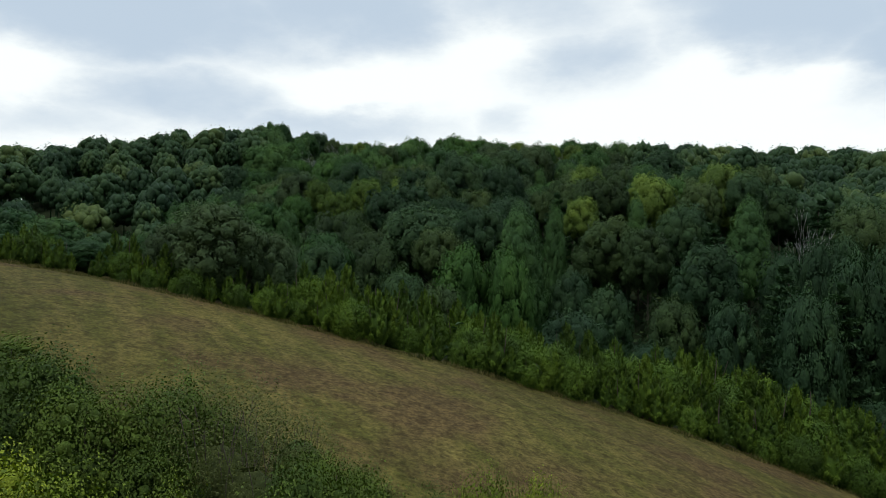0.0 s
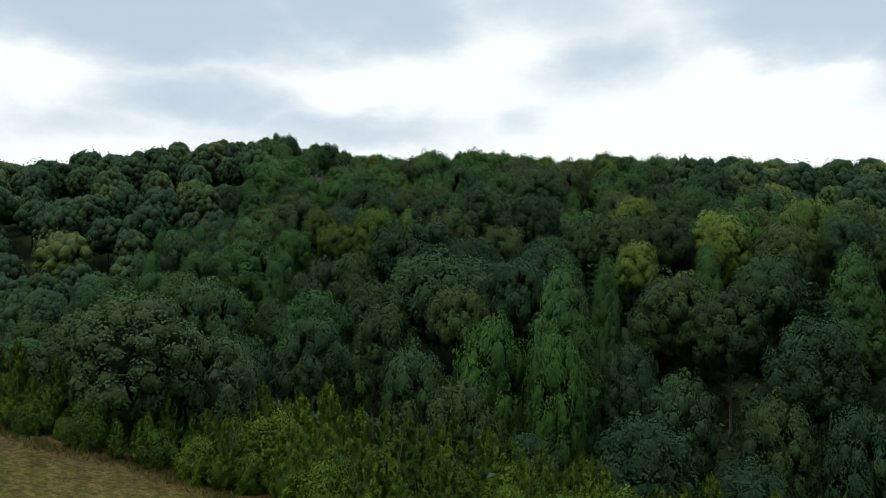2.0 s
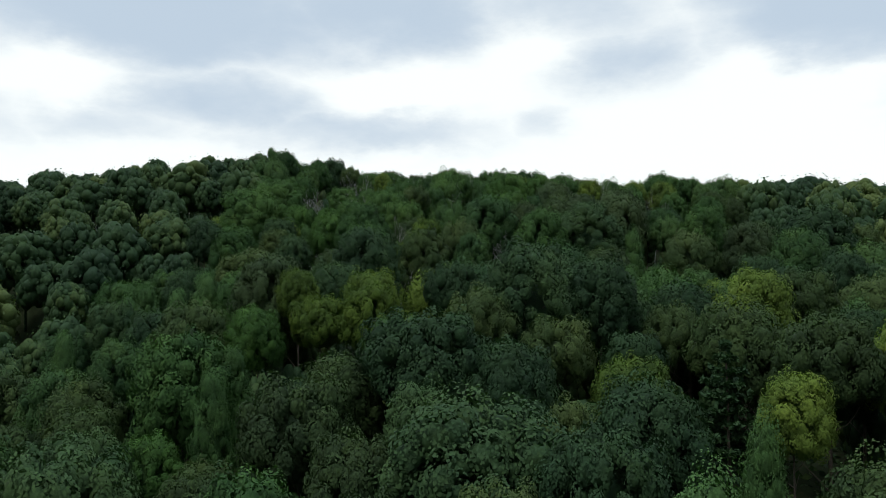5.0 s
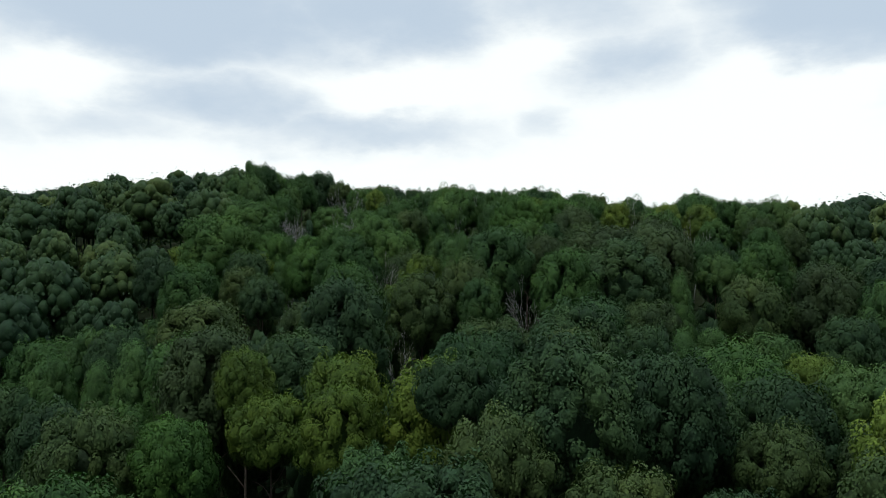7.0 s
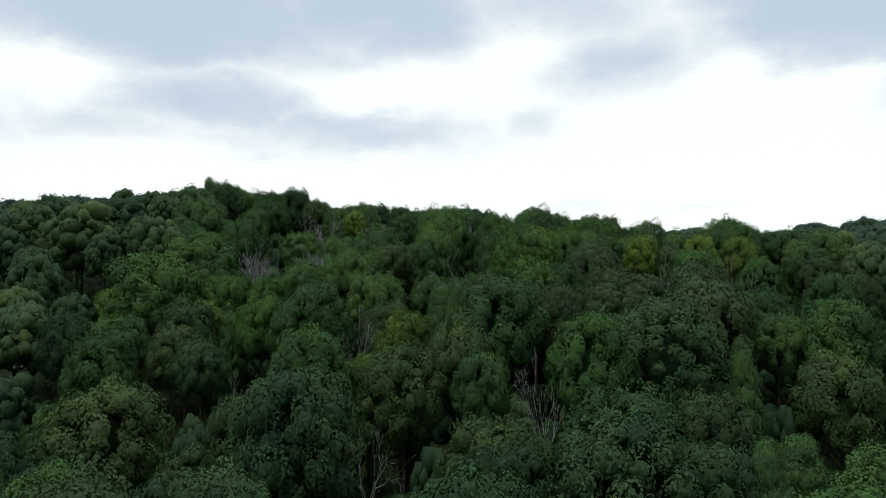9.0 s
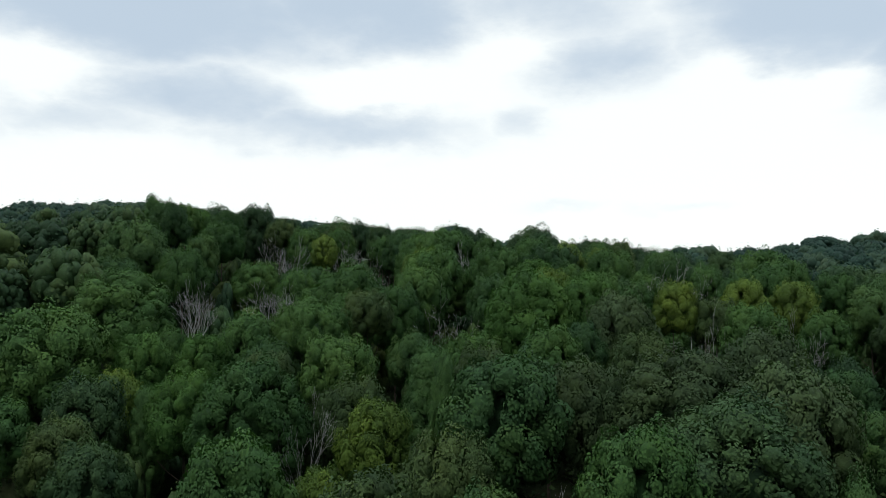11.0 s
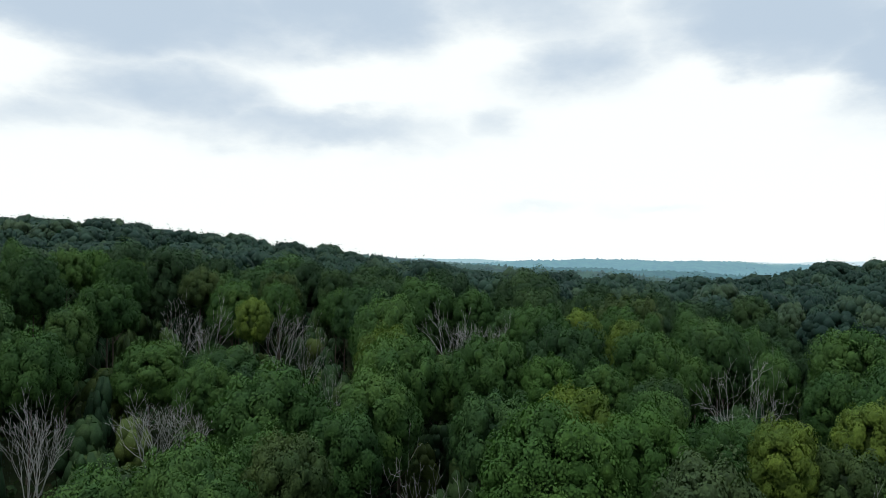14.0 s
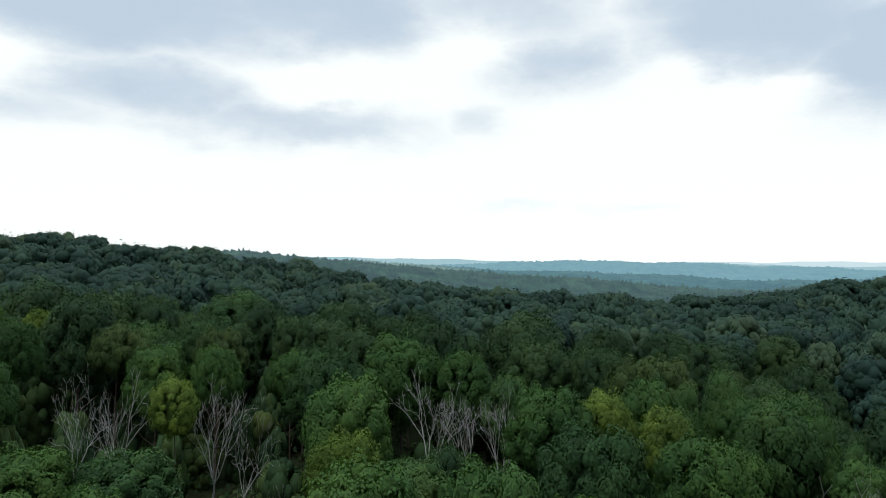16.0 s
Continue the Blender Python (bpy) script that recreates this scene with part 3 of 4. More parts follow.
def stem_shape(rs, stems=5, high=2.0, r=0.035):
    """The stems of a bush, fanning from its foot."""
    out = []
    for k in range(stems):
        a = k * 2.4
        out.append(limb((0.08 * math.cos(a), 0.08 * math.sin(a), -0.15), (0.6 * math.cos(a), 0.6 * math.sin(a), high * rs.uniform(0.8, 1.1)), r, 0.01, 4, rs, 0.06))
    return merge(out)


def pine_shape(rs, height=16.0, tiers=13, per=70):
    """A white pine: flat plumes of needles in tiers, gaps between."""
    pieces = []
    for k in range(tiers):
        u = k / (tiers - 1)
        z = 3.0 + u * (height - 3.2)
        reach = 4.2 * (1 - u) ** 0.75 + 0.5
        for j in range(5):
            a = j * 1.257 + k * 0.7 + rs.uniform(-0.3, 0.3)
            L = reach * rs.uniform(0.7, 1.1)
            w = rs.uniform(0.25, 1.0, per)
            side = rs.normal(0, 0.16 * L, per) * (1.1 - 0.5 * w)
            p = np.stack([math.cos(a) * w * L - math.sin(a) * side, math.sin(a) * w * L + math.cos(a) * side, z + 0.18 * w * L + rs.normal(0, 0.13, per)], -1)
            nn = unit(rs.normal(size=(per, 3)) * 0.55 + np.array([0, 0, 1.0]))
            tint = np.clip(0.5 + rs.normal(0, 0.15, per), 0, 1)
            pieces.append(cards(p, nn, 0.42 * rs.uniform(0.7, 1.3, per), rs, tint, 1.3))
    return merge(pieces)


meshes = {}


def shared(name, shape, tinted):
    """One mesh for all the parts of one shape; each object brings its own material."""
    if id(shape[0]) not in meshes:
        meshes[id(shape[0])] = mesh_from(name, shape[0], shape[1], BARK, {"tint": shape[2]} if tinted else None, True, shape[3] if len(shape) > 3 else None), shape
    return meshes[id(shape[0])][0]


def part(name, mesh, parent, material, label=""):
    ob = new(name, mesh)
    ob.material_slots[0].link = "OBJECT"
    ob.material_slots[0].material = material
    ob.parent = parent
    if label:
        tagged(ob, label)
    return ob


def model(name, crown, crown_mat, trunk, trunk_mat=BARK, crown_name="crown"):
    """The meshes of one kind of tree: what its parts are called and look like."""
    made = []
    if trunk is not None:
        made.append(("branchwork" if "bush" in name or "shrub" in name else "trunk", shared("trunk", trunk, False), trunk_mat))
    if crown is not None:
        made.append(("foliage" if "bush" in name or "shrub" in name else crown_name, shared("crown", crown, True), crown_mat))
    return name, made


CANOPY = ("broadleaf_tree", "oak_tree", "locust_tree", "maple_tree", "yellowing_tree", "willow_tree")


def stand(mod, x, y, wide, high, turn, label, category, group, sink=0.0):
    """Plants one tree of a model; wide and high scale it."""
    name, made = mod
    ob = new(name)
    ob.empty_display_size = 0.5
    for pname, me, mat in made:
        piece = part(pname, me, ob, mat)
        if pname == "crown" and name in CANOPY:        # a crown keeps its shape on a taller trunk
            squeeze = min(1.0, 1.12 * wide / high)
            piece.matrix_basis = Matrix.Translation((0, 0, 15.8 * (1 - squeeze))) @ Matrix.Diagonal((1, 1, squeeze, 1))
    z = float(ground_height(x, y)) - sink
    ob.matrix_basis = Matrix.Translation((x, y, z)) @ Matrix.Rotation(turn, 4, "Z") @ Matrix.Diagonal((wide, wide, high, 1))
    return tagged(ob, label, category, group)


rs = np.random.RandomState(7)
trunks = [trunk_shape(np.random.RandomState(40 + i)) for i in range(3)]
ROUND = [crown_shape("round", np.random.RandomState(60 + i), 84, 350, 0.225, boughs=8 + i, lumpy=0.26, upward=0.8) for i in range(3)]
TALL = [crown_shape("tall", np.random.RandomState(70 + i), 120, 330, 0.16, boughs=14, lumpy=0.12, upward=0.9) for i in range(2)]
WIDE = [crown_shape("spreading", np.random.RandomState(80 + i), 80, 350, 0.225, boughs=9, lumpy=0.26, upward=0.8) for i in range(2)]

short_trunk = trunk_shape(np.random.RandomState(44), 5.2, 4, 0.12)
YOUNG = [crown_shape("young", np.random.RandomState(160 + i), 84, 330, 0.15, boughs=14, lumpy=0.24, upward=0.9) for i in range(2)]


def kinds(name, shapes, mat):
    return [model(name, s, mat, short_trunk if shapes is YOUNG else trunks[i % 3]) for i, s in enumerate(shapes)]


BROAD_GREEN = kinds("broadleaf_tree", ROUND + WIDE, LEAF_GREEN)
BROAD_DARK = kinds("oak_tree", ROUND + WIDE, LEAF_DARK)
BROAD_OLIVE = kinds("locust_tree", ROUND + WIDE, LEAF_OLIVE)
BROAD_BRIGHT = kinds("maple_tree", ROUND, LEAF_BRIGHT)
EDGE_MAPLE = kinds("young_maple_tree", YOUNG, LEAF_BRIGHT)
YELLOWING = kinds("yellowing_tree", ROUND, LEAF_YELLOW)
LIME = kinds("locust_tree", ROUND + WIDE, LEAF_LIME)
POPLAR = kinds("poplar_tree", TALL, LEAF_BLUE)
GREYISH = kinds("willow_tree", ROUND, LEAF_GREY)
YOUNG_GREY = kinds("young_willow_tree", YOUNG, LEAF_GREY)
YOUNG_GREEN = kinds("young_broadleaf_tree", YOUNG, LEAF_GREEN)
YOUNG_DARK = kinds("young_oak_tree", YOUNG, LEAF_DARK)
YOUNG_OLIVE = kinds("young_locust_tree", YOUNG, LEAF_OLIVE)
BROAD_FRESH = kinds("broadleaf_tree", ROUND + WIDE, LEAF_FRESH)
DEAD = [model("dead_tree", None, None, bare_shape(np.random.RandomState(90 + i), 13.0, 0.9 + 0.25 * (i % 3), 4 + i % 2), DEAD_WOOD) for i in range(4)]
CEDAR = [model("cedar_tree", cedar_shape(np.random.RandomState(100 + i)), LEAF_CEDAR, stem_shape(np.random.RandomState(180 + i), 1, 4.0, 0.07)) for i in range(4)]
PINE = [model("pine_tree", pine_shape(np.random.RandomState(110 + i)), LEAF_DARK, trunk_shape(np.random.RandomState(115), 15.0, 0, 0.22)) for i in range(2)]
SHRUB_BRIGHT = [model("bright_shrub", crown_shape("bush", np.random.RandomState(130 + i), 60, 200, 0.09, boughs=10, upward=1.0, ragged=0.12, cored=0.34), LEAF_CEDAR, stem_shape(np.random.RandomState(170 + i))) for i in range(3)]
SHRUB_BANK = [model("leafy_shrub", crown_shape("bush", np.random.RandomState(190 + i), 80, 300, 0.054, boughs=12, lumpy=0.26, upward=1.0, ragged=0.16, cored=0.3), LEAF_BANK, stem_shape(np.random.RandomState(170 + i))) for i in range(3)]
SHRUB_LIGHT = [model("shrub", crown_shape("bush", np.random.RandomState(120 + i), 70, 290, 0.056, boughs=10, lumpy=0.26, upward=1.0, ragged=0.12, cored=0.3), LEAF_BUSH, stem_shape(np.random.RandomState(170 + i))) for i in range(3)]
SHRUB_FEATHER = [model("feathery_bush", shrub_shape(np.random.RandomState(140 + i), 24, 300, 0.034, 1.9), LEAF_WEED, stem_shape(np.random.RandomState(170 + i), 14, 2.7, 0.014)) for i in range(3)]

BIG = crown_shape("round", np.random.RandomState(150), 130, 380, 0.17, boughs=14, lumpy=0.28, upward=0.8)
BIG_OAK = [model("oak_tree", BIG, LEAF_DARK, trunks[0])]
BIG_TREE = [model("broadleaf_tree", BIG, LEAF_FRESH, trunks[1])]
BIG_BRIGHT = [model("broadleaf_tree", BIG, LEAF_BRIGHT, trunks[2])]
BIG_GREY = [model("broadleaf_tree", BIG, LEAF_GREY, trunks[1])]

bare_spots = []                  # x, y, top of the dead trees
taken = []                       # x, y, radius of what already stands


def tree_to(mods, x, y, top, radius, label, category, group, base_r=4.5, base_h=15.8, k=None, low=0.0):
    """A tree whose crown reaches the height top."""
    h = (top - float(ground_height(x, y)) + low) / base_h
    mod = mods[int(rs.randint(len(mods)) if k is None else k)]
    taken.append((x, y, radius))
    return stand(mod, x, y, radius / base_r, h, rs.uniform(0, 6.28), label, category, group)


def dead_tree(x, y, top, r):
    taken.append((x, y - 1.5, r + 0.8))
    bare_spots.append((x, y, top))
    tree_to(DEAD, x, y, top + 0.2, max(2.3, r * 1.15), "leafless dead tree with pale grey branches", "dead tree", "dead trees", 3.6, 13.0)


# single trees that stand out
tree_to(EDGE_MAPLE, 6.6, 70.6, 19.4, 2.4, "light green maple in full leaf at the wood's edge", "tree", "maples", 3.0, 8.2, k=0)
tree_to(EDGE_MAPLE, 2.0, 72.6, 19.9, 3.0, "light green maple in full leaf at the wood's edge", "tree", "maples", 3.0, 8.2, k=1)
tree_to(POPLAR, 7.8, 75.4, 24.1, 3.1, "tall blue-green poplar with a domed crown", "tree", "poplars", 3.7, 15.6, k=0)
tree_to(BROAD_FRESH, -25.4, 102.8, 27.0, 4.2, "dense fresh green tree with a domed crown", "tree", "broadleaf trees", k=0)
tree_to(BIG_OAK, 2.6, 109.0, 34.4, 4.8, "very large dark oak with a broad dome", "tree", "oaks")
tree_to(BROAD_DARK, 9.3, 110.8, 33.0, 3.6, "dark oak beside a larger one", "tree", "oaks", k=1)
tree_to(BIG_OAK, 14.2, 152.0, 41.6, 6.0, "very large dark oak with a broad dome", "tree", "oaks")
tree_to(BIG_BRIGHT, 3.2, 180.2, 49.8, 4.9, "large bright green tree on the ridge", "tree", "broadleaf trees")
tree_to(BROAD_BRIGHT, 9.4, 181.4, 49.4, 3.3, "bright green tree beside a larger one on the ridge", "tree", "maples", k=2)
tree_to(BIG_TREE, -20.4, 162.4, 42.4, 4.7, "large green broadleaf tree on the slope", "tree", "broadleaf trees")
tree_to(BIG_GREY, 13.6, 160.4, 43.6, 5.8, "very broad greyish green tree on the slope", "tree", "grey trees")
tree_to(BIG_TREE, -40.8, 183.5, 49.2, 5.6, "large green broadleaf tree on the slope", "tree", "broadleaf trees")
for x, y, top, r in ((20.6, 104.5, 32.0, 3.3), (26.4, 92.5, 29.4, 3.6), (35.8, 93, 30.6, 4.2), (16.8, 88.6, 26.0, 2.3), (28.4, 187.8, 48.6, 2.8), (18.8, 182, 48.4, 2.6), (33.6, 187, 48.4, 3.0),
                     (-24.6, 216.4, 54.4, 2.3), (26.5, 129.5, 30.6, 2.8), (-35.2, 170.4, 40.2, 2.7), (-48, 176, 41.5, 3.8), (12.6, 215.4, 53.8, 2.8), (17.2, 213.8, 52.6, 3.0)):
    tree_to(YELLOWING, x, y, top, r, "tree turning yellow among green ones", "tree", "yellowing trees", 4.8)
for x, y, top, r in ((-41.5, 130.2, 30.0, 2.4), (-37.8, 130.5, 29.4, 2.1), (-33.9, 129.2, 31.4, 2.6), (-46.6, 136, 29, 2.6), (-31.2, 167.5, 39.0, 1.9), (-36, 150, 34, 2.6), (-33, 115, 25.6, 3.0), (-22, 104, 25.5, 2.4), (20.7, 139.5, 31.8, 2.8)):
    tree_to(POPLAR, x, y, top, r, "slender blue-green poplar with a pointed dome", "tree", "poplars", 3.7, 15.6)
for x, y, top, r in ((-24.3, 122.2, 33.6, 3.9), (6.4, 162.6, 42.6, 3.8), (12.0, 176.0, 47.8, 3.8), (19.4, 155.8, 43.6, 4.3), (21.2, 164.4, 45.2, 3.9), (36.0, 148.0, 38.2, 4.0)):
    tree_to(GREYISH, x, y, top, r, "greyish blue-green tree with a full rounded crown", "tree", "grey trees")
for x, y, top, r in ((-11.0, 187.4, 47.6, 3.2), (-17.4, 194.0, 50.4, 4.4), (-7.1, 197.8, 52.2, 4.0), (0.6, 198.0, 52.2, 3.3), (-20.4, 183.4, 46.8, 3.6), (-25.6, 181.0, 45.2, 3.6), (-9.4, 214.0, 55.2, 3.9), (-5.5, 233.8, 56.8, 4.8),
                     (7.6, 214.0, 54.2, 3.5), (16.6, 205.0, 52.2, 3.5), (-14.8, 170.4, 43.6, 3.2), (-18.3, 151.2, 38.8, 4.0)):
    tree_to(BROAD_FRESH, x, y, top, r, "fresh green broadleaf tree with a full rounded crown", "tree", "broadleaf trees")
for x, y, top, r in ((-14.1, 94.6, 24.8, 3.8), (-1.6, 167.0, 43.2, 3.2), (-9.4, 148.0, 37.6, 4.0), (27.8, 147.5, 37.4, 4.0)):
    tree_to(BROAD_OLIVE, x, y, top, r, "olive-green tree with a rounded crown", "tree", "locust trees")
tree_to(BROAD_BRIGHT, -22.0, 110.8, 28.6, 2.6, "light green maple in full leaf on the slope", "tree", "maples", k=1)
for x, y, top, r in ((36.2, 70.5, 23.2, 2.2), (2.5, 147.5, 37.0, 2.0), (-4.7, 184, 47.6, 3.4), (24.0, 199.5, 51.2, 4.0), (20, 175, 46.8, 2.2), (-3.2, 225.6, 53.8, 3.4), (1.5, 224, 52.8, 2.6),
                     (-35.8, 191, 47.8, 2.2), (-28, 197, 47.6, 3.2), (-24.6, 196, 47.2, 2.6), (-33.6, 217.5, 55.0, 3.0), (-19.2, 218, 52.6, 2.8), (-29.6, 219.5, 54.4, 2.6), (-22.6, 221.5, 53.8, 2.8)):
    dead_tree(x, y, top, r)
for x, y, top, r in ((-15.6, 161, 40.2, 2.0), (-12.5, 118, 27.0, 2.6), (-11.7, 143.6, 31.6, 2.2), (-24.6, 153, 34.0, 2.0), (-66.7, 171, 41.4, 2.6), (-70, 176, 42.0, 2.6), (-36.8, 193.5, 48.0, 2.4),
                     (4.4, 222.5, 52.6, 2.2), (30, 178, 45.8, 2.0), (-14, 206, 51.0, 2.2), (27.6, 204, 50.6, 2.8)):
    dead_tree(x, y, top, r)
for x, y, top, r in ((31, 66, 17.5, 3.2), (34, 62, 16.0, 3.0), (39, 74, 22, 3.4), (29, 78, 22.0, 3.2), (15, 95, 27, 3.2), (44, 84, 25, 3.4)):
    tree_to(PINE, x, y, top, r, "dark pine with flat tiers of needles", "pine tree", "pines", 4.2, 16.2)

for x, y, top, r in ((-16.0, 51.2, 22.3, 3.3), (-19.6, 53, 21.0, 2.4), (-12.6, 52.5, 20.2, 2.2)):
    tree_to(YOUNG_GREY, x, y, top, r, "greyish green tree with fine drooping leaves behind the hedge", "tree", "grey trees", 3.0, 8.0)
    taken[-1] = (x, y, 0.6)
for x, y, top, r in ((-25.6, 51.5, 19.8, 2.4), (-29.5, 55, 21.6, 2.8), (-24, 55.5, 19.8, 2.2), (-34, 57, 22.4, 3.0), (-38, 54, 23.0, 3.0), (-33, 51, 21, 2.4), (-40, 60, 24, 3.2)):
    tree_to(YOUNG_GREEN, x, y, top, r, "low green tree at the meadow's upper edge", "tree", "broadleaf trees", 3.0, 8.0)

for x, y, top, r in ((30, 59.5, 15.6, 2.8), (36, 64, 18.4, 3.2), (25.5, 64.5, 14.2, 2.6), (41, 66, 20, 3.2), (21.5, 67.5, 14.6, 2.8), (33, 69, 19, 3.0), (39, 58, 15.5, 2.8), (16, 71.5, 15.5, 2.8), (45, 61, 18.5, 3.2),
                     (-4, 74, 17.4, 3.0), (-10.5, 77, 17.0, 3.0), (-17, 74, 17.6, 3.0), (-23, 70, 18.6, 3.0), (13.4, 76.5, 17.0, 2.6), (34.8, 67.2, 19.6, 2.6), (37.8, 68.0, 20.0, 2.6)):
    tree_to((YOUNG_DARK, YOUNG_DARK, YOUNG_OLIVE)[rs.randint(3)], x, y, top, r, "tree at the wood's foot, leafy to the ground", "tree", "wood's edge trees", 3.0, 8.0)

for x, y, top, r in ((-12.4, 117.4, 32.0, 3.2), (-5.5, 115.6, 32.0, 3.8), (-20.4, 119.4, 32.0, 2.3), (-11.8, 111.8, 30.6, 2.6), (-10.1, 159.2, 39.8, 3.0), (-17.0, 114.5, 29.4, 2.6), (9.5, 97.5, 25.8, 3.0)):
    tree_to(LIME, x, y, top, r, "yellow-green locust in full leaf", "tree", "locust trees")

# hedge of young cedars and bushes along the meadow's far edge
for i in range(64):
    x = -34 + 65 * i / 63 + rs.uniform(-0.4, 0.4)
    y = float(edge_of_meadow(x)) + rs.uniform(-0.1, 0.8)
    taken.append((x, y, 0.6))
    s = rs.uniform(0.36, 0.85) * (0.65 if x < -12 else 1.0)
    if rs.rand() < 0.7:
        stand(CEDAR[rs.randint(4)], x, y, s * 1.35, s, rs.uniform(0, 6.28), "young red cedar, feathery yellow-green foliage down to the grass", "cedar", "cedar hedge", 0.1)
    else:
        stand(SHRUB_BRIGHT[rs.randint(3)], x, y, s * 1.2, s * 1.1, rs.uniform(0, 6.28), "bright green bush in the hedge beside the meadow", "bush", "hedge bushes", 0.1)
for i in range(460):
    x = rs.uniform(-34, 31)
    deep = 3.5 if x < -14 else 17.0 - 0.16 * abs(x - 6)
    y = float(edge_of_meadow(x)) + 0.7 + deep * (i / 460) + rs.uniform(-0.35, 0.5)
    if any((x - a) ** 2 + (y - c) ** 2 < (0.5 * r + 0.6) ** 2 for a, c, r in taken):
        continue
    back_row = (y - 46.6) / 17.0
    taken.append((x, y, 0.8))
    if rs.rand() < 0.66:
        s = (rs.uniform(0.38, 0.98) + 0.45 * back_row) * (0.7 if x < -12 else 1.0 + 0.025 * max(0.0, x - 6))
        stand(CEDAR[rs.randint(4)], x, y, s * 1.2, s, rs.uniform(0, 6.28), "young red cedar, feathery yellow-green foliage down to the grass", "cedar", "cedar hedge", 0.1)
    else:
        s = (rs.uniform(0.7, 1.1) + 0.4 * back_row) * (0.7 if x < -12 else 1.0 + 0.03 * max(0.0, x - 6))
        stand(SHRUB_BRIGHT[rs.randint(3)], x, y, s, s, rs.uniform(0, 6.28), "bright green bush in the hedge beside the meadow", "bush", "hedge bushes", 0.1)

# bushes on the bank below the first eye: their tops fall away to the right
for x, y, top, s, kind in ((-6.4, 20.0, 15.2, 1.5, 2), (-7.7, 21.0, 15.1, 1.4, 1), (-5.2, 19.4, 14.6, 1.3, 2), (-11.6, 20.4, 16.0, 1.5, 1), (-9.4, 19.2, 15.2, 1.4, 1), (-3.4, 18.0, 13.7, 1.4, 1), (-2.2, 17.6, 13.0, 1.2, 1),
                           (-8.0, 15.0, 14.2, 1.35, 0), (-10.2, 15.8, 14.3, 1.4, 0), (-5.9, 15.6, 13.6, 1.0, 0), (-9.2, 20.2, 14.9, 1.2, 2), (-6.4, 22.2, 14.7, 1.25, 2), (-4.6, 23.0, 13.9, 1.1, 2), (-3.7, 20.8, 13.15, 1.05, 1),
                           (-2.6, 21.4, 12.4, 0.9, 1), (-15.6, 24.6, 16.0, 1.6, 1), (-13.2, 23.6, 15.0, 1.3, 1), (-11.4, 20.6, 14.8, 1.25, 1), (-12.8, 19.0, 14.6, 1.4, 1), (1.2, 20.3, 12.45, 0.95, 0), (2.6, 20.9, 12.1, 0.8, 0),
                           (-0.2, 20.4, 12.0, 0.8, 1), (-7.4, 18.6, 13.8, 1.1, 1)):
    m, lab = ((SHRUB_LIGHT, "yellow-green bush with broad leaves on the bank"), (SHRUB_BANK, "dense green bush on the bank below the meadow"), (SHRUB_FEATHER, "tall feathery weed bush with thin pale stems"))[kind]
    taken.append((x, y, 1.0))
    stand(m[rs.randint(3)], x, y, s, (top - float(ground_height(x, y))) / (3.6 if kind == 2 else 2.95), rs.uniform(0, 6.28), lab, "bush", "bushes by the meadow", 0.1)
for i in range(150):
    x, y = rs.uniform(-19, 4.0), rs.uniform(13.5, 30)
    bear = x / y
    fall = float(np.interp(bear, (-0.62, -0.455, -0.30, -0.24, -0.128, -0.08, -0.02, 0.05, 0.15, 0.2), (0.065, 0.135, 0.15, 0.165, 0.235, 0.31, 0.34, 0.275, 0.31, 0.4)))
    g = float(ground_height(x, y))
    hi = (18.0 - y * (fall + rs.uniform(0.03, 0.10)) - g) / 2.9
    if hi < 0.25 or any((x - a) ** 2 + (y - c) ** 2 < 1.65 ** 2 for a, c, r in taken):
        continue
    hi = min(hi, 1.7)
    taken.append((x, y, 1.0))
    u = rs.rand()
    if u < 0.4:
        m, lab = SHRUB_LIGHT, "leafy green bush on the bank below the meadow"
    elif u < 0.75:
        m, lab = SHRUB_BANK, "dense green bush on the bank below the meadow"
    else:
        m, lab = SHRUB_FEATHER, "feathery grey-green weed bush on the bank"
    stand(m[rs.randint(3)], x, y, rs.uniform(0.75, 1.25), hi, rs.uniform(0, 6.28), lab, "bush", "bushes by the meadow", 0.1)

# ---- the woods ----
spots = []
cell = {}


def free(x, y, gap):
    kx, ky = int(x // 10), int(y // 10)
    for a in (-1, 0, 1):
        for b in (-1, 0, 1):
            for px, py, pr in cell.get((kx + a, ky + b), ()):
                if (px - x) ** 2 + (py - y) ** 2 < (gap * 0.5 + pr) ** 2:
                    return False
    return True


for x, y, r in taken:
    cell.setdefault((int(x // 10), int(y // 10)), []).append((x, y, r * 0.7))
for _ in range(26000):
    y = 54 + 400 * rs.rand() ** 1.1
    x = rs.uniform(-1, 1) * (0.66 * y + 22)
    if y < 62 - 0.1 * x and -40 < x < 34:
        continue
    size = rs.choice([0.7, 0.85, 1.0, 1.2, 1.4]) * rs.uniform(0.92, 1.08) * (1.0 if y < 240 else 1.08)
    gap = 6.3 * size
    if free(x, y, gap):
        spots.append((x, y, 3.35 * size))
        cell.setdefault((int(x // 10), int(y // 10)), []).append((x, y, gap * 0.5))

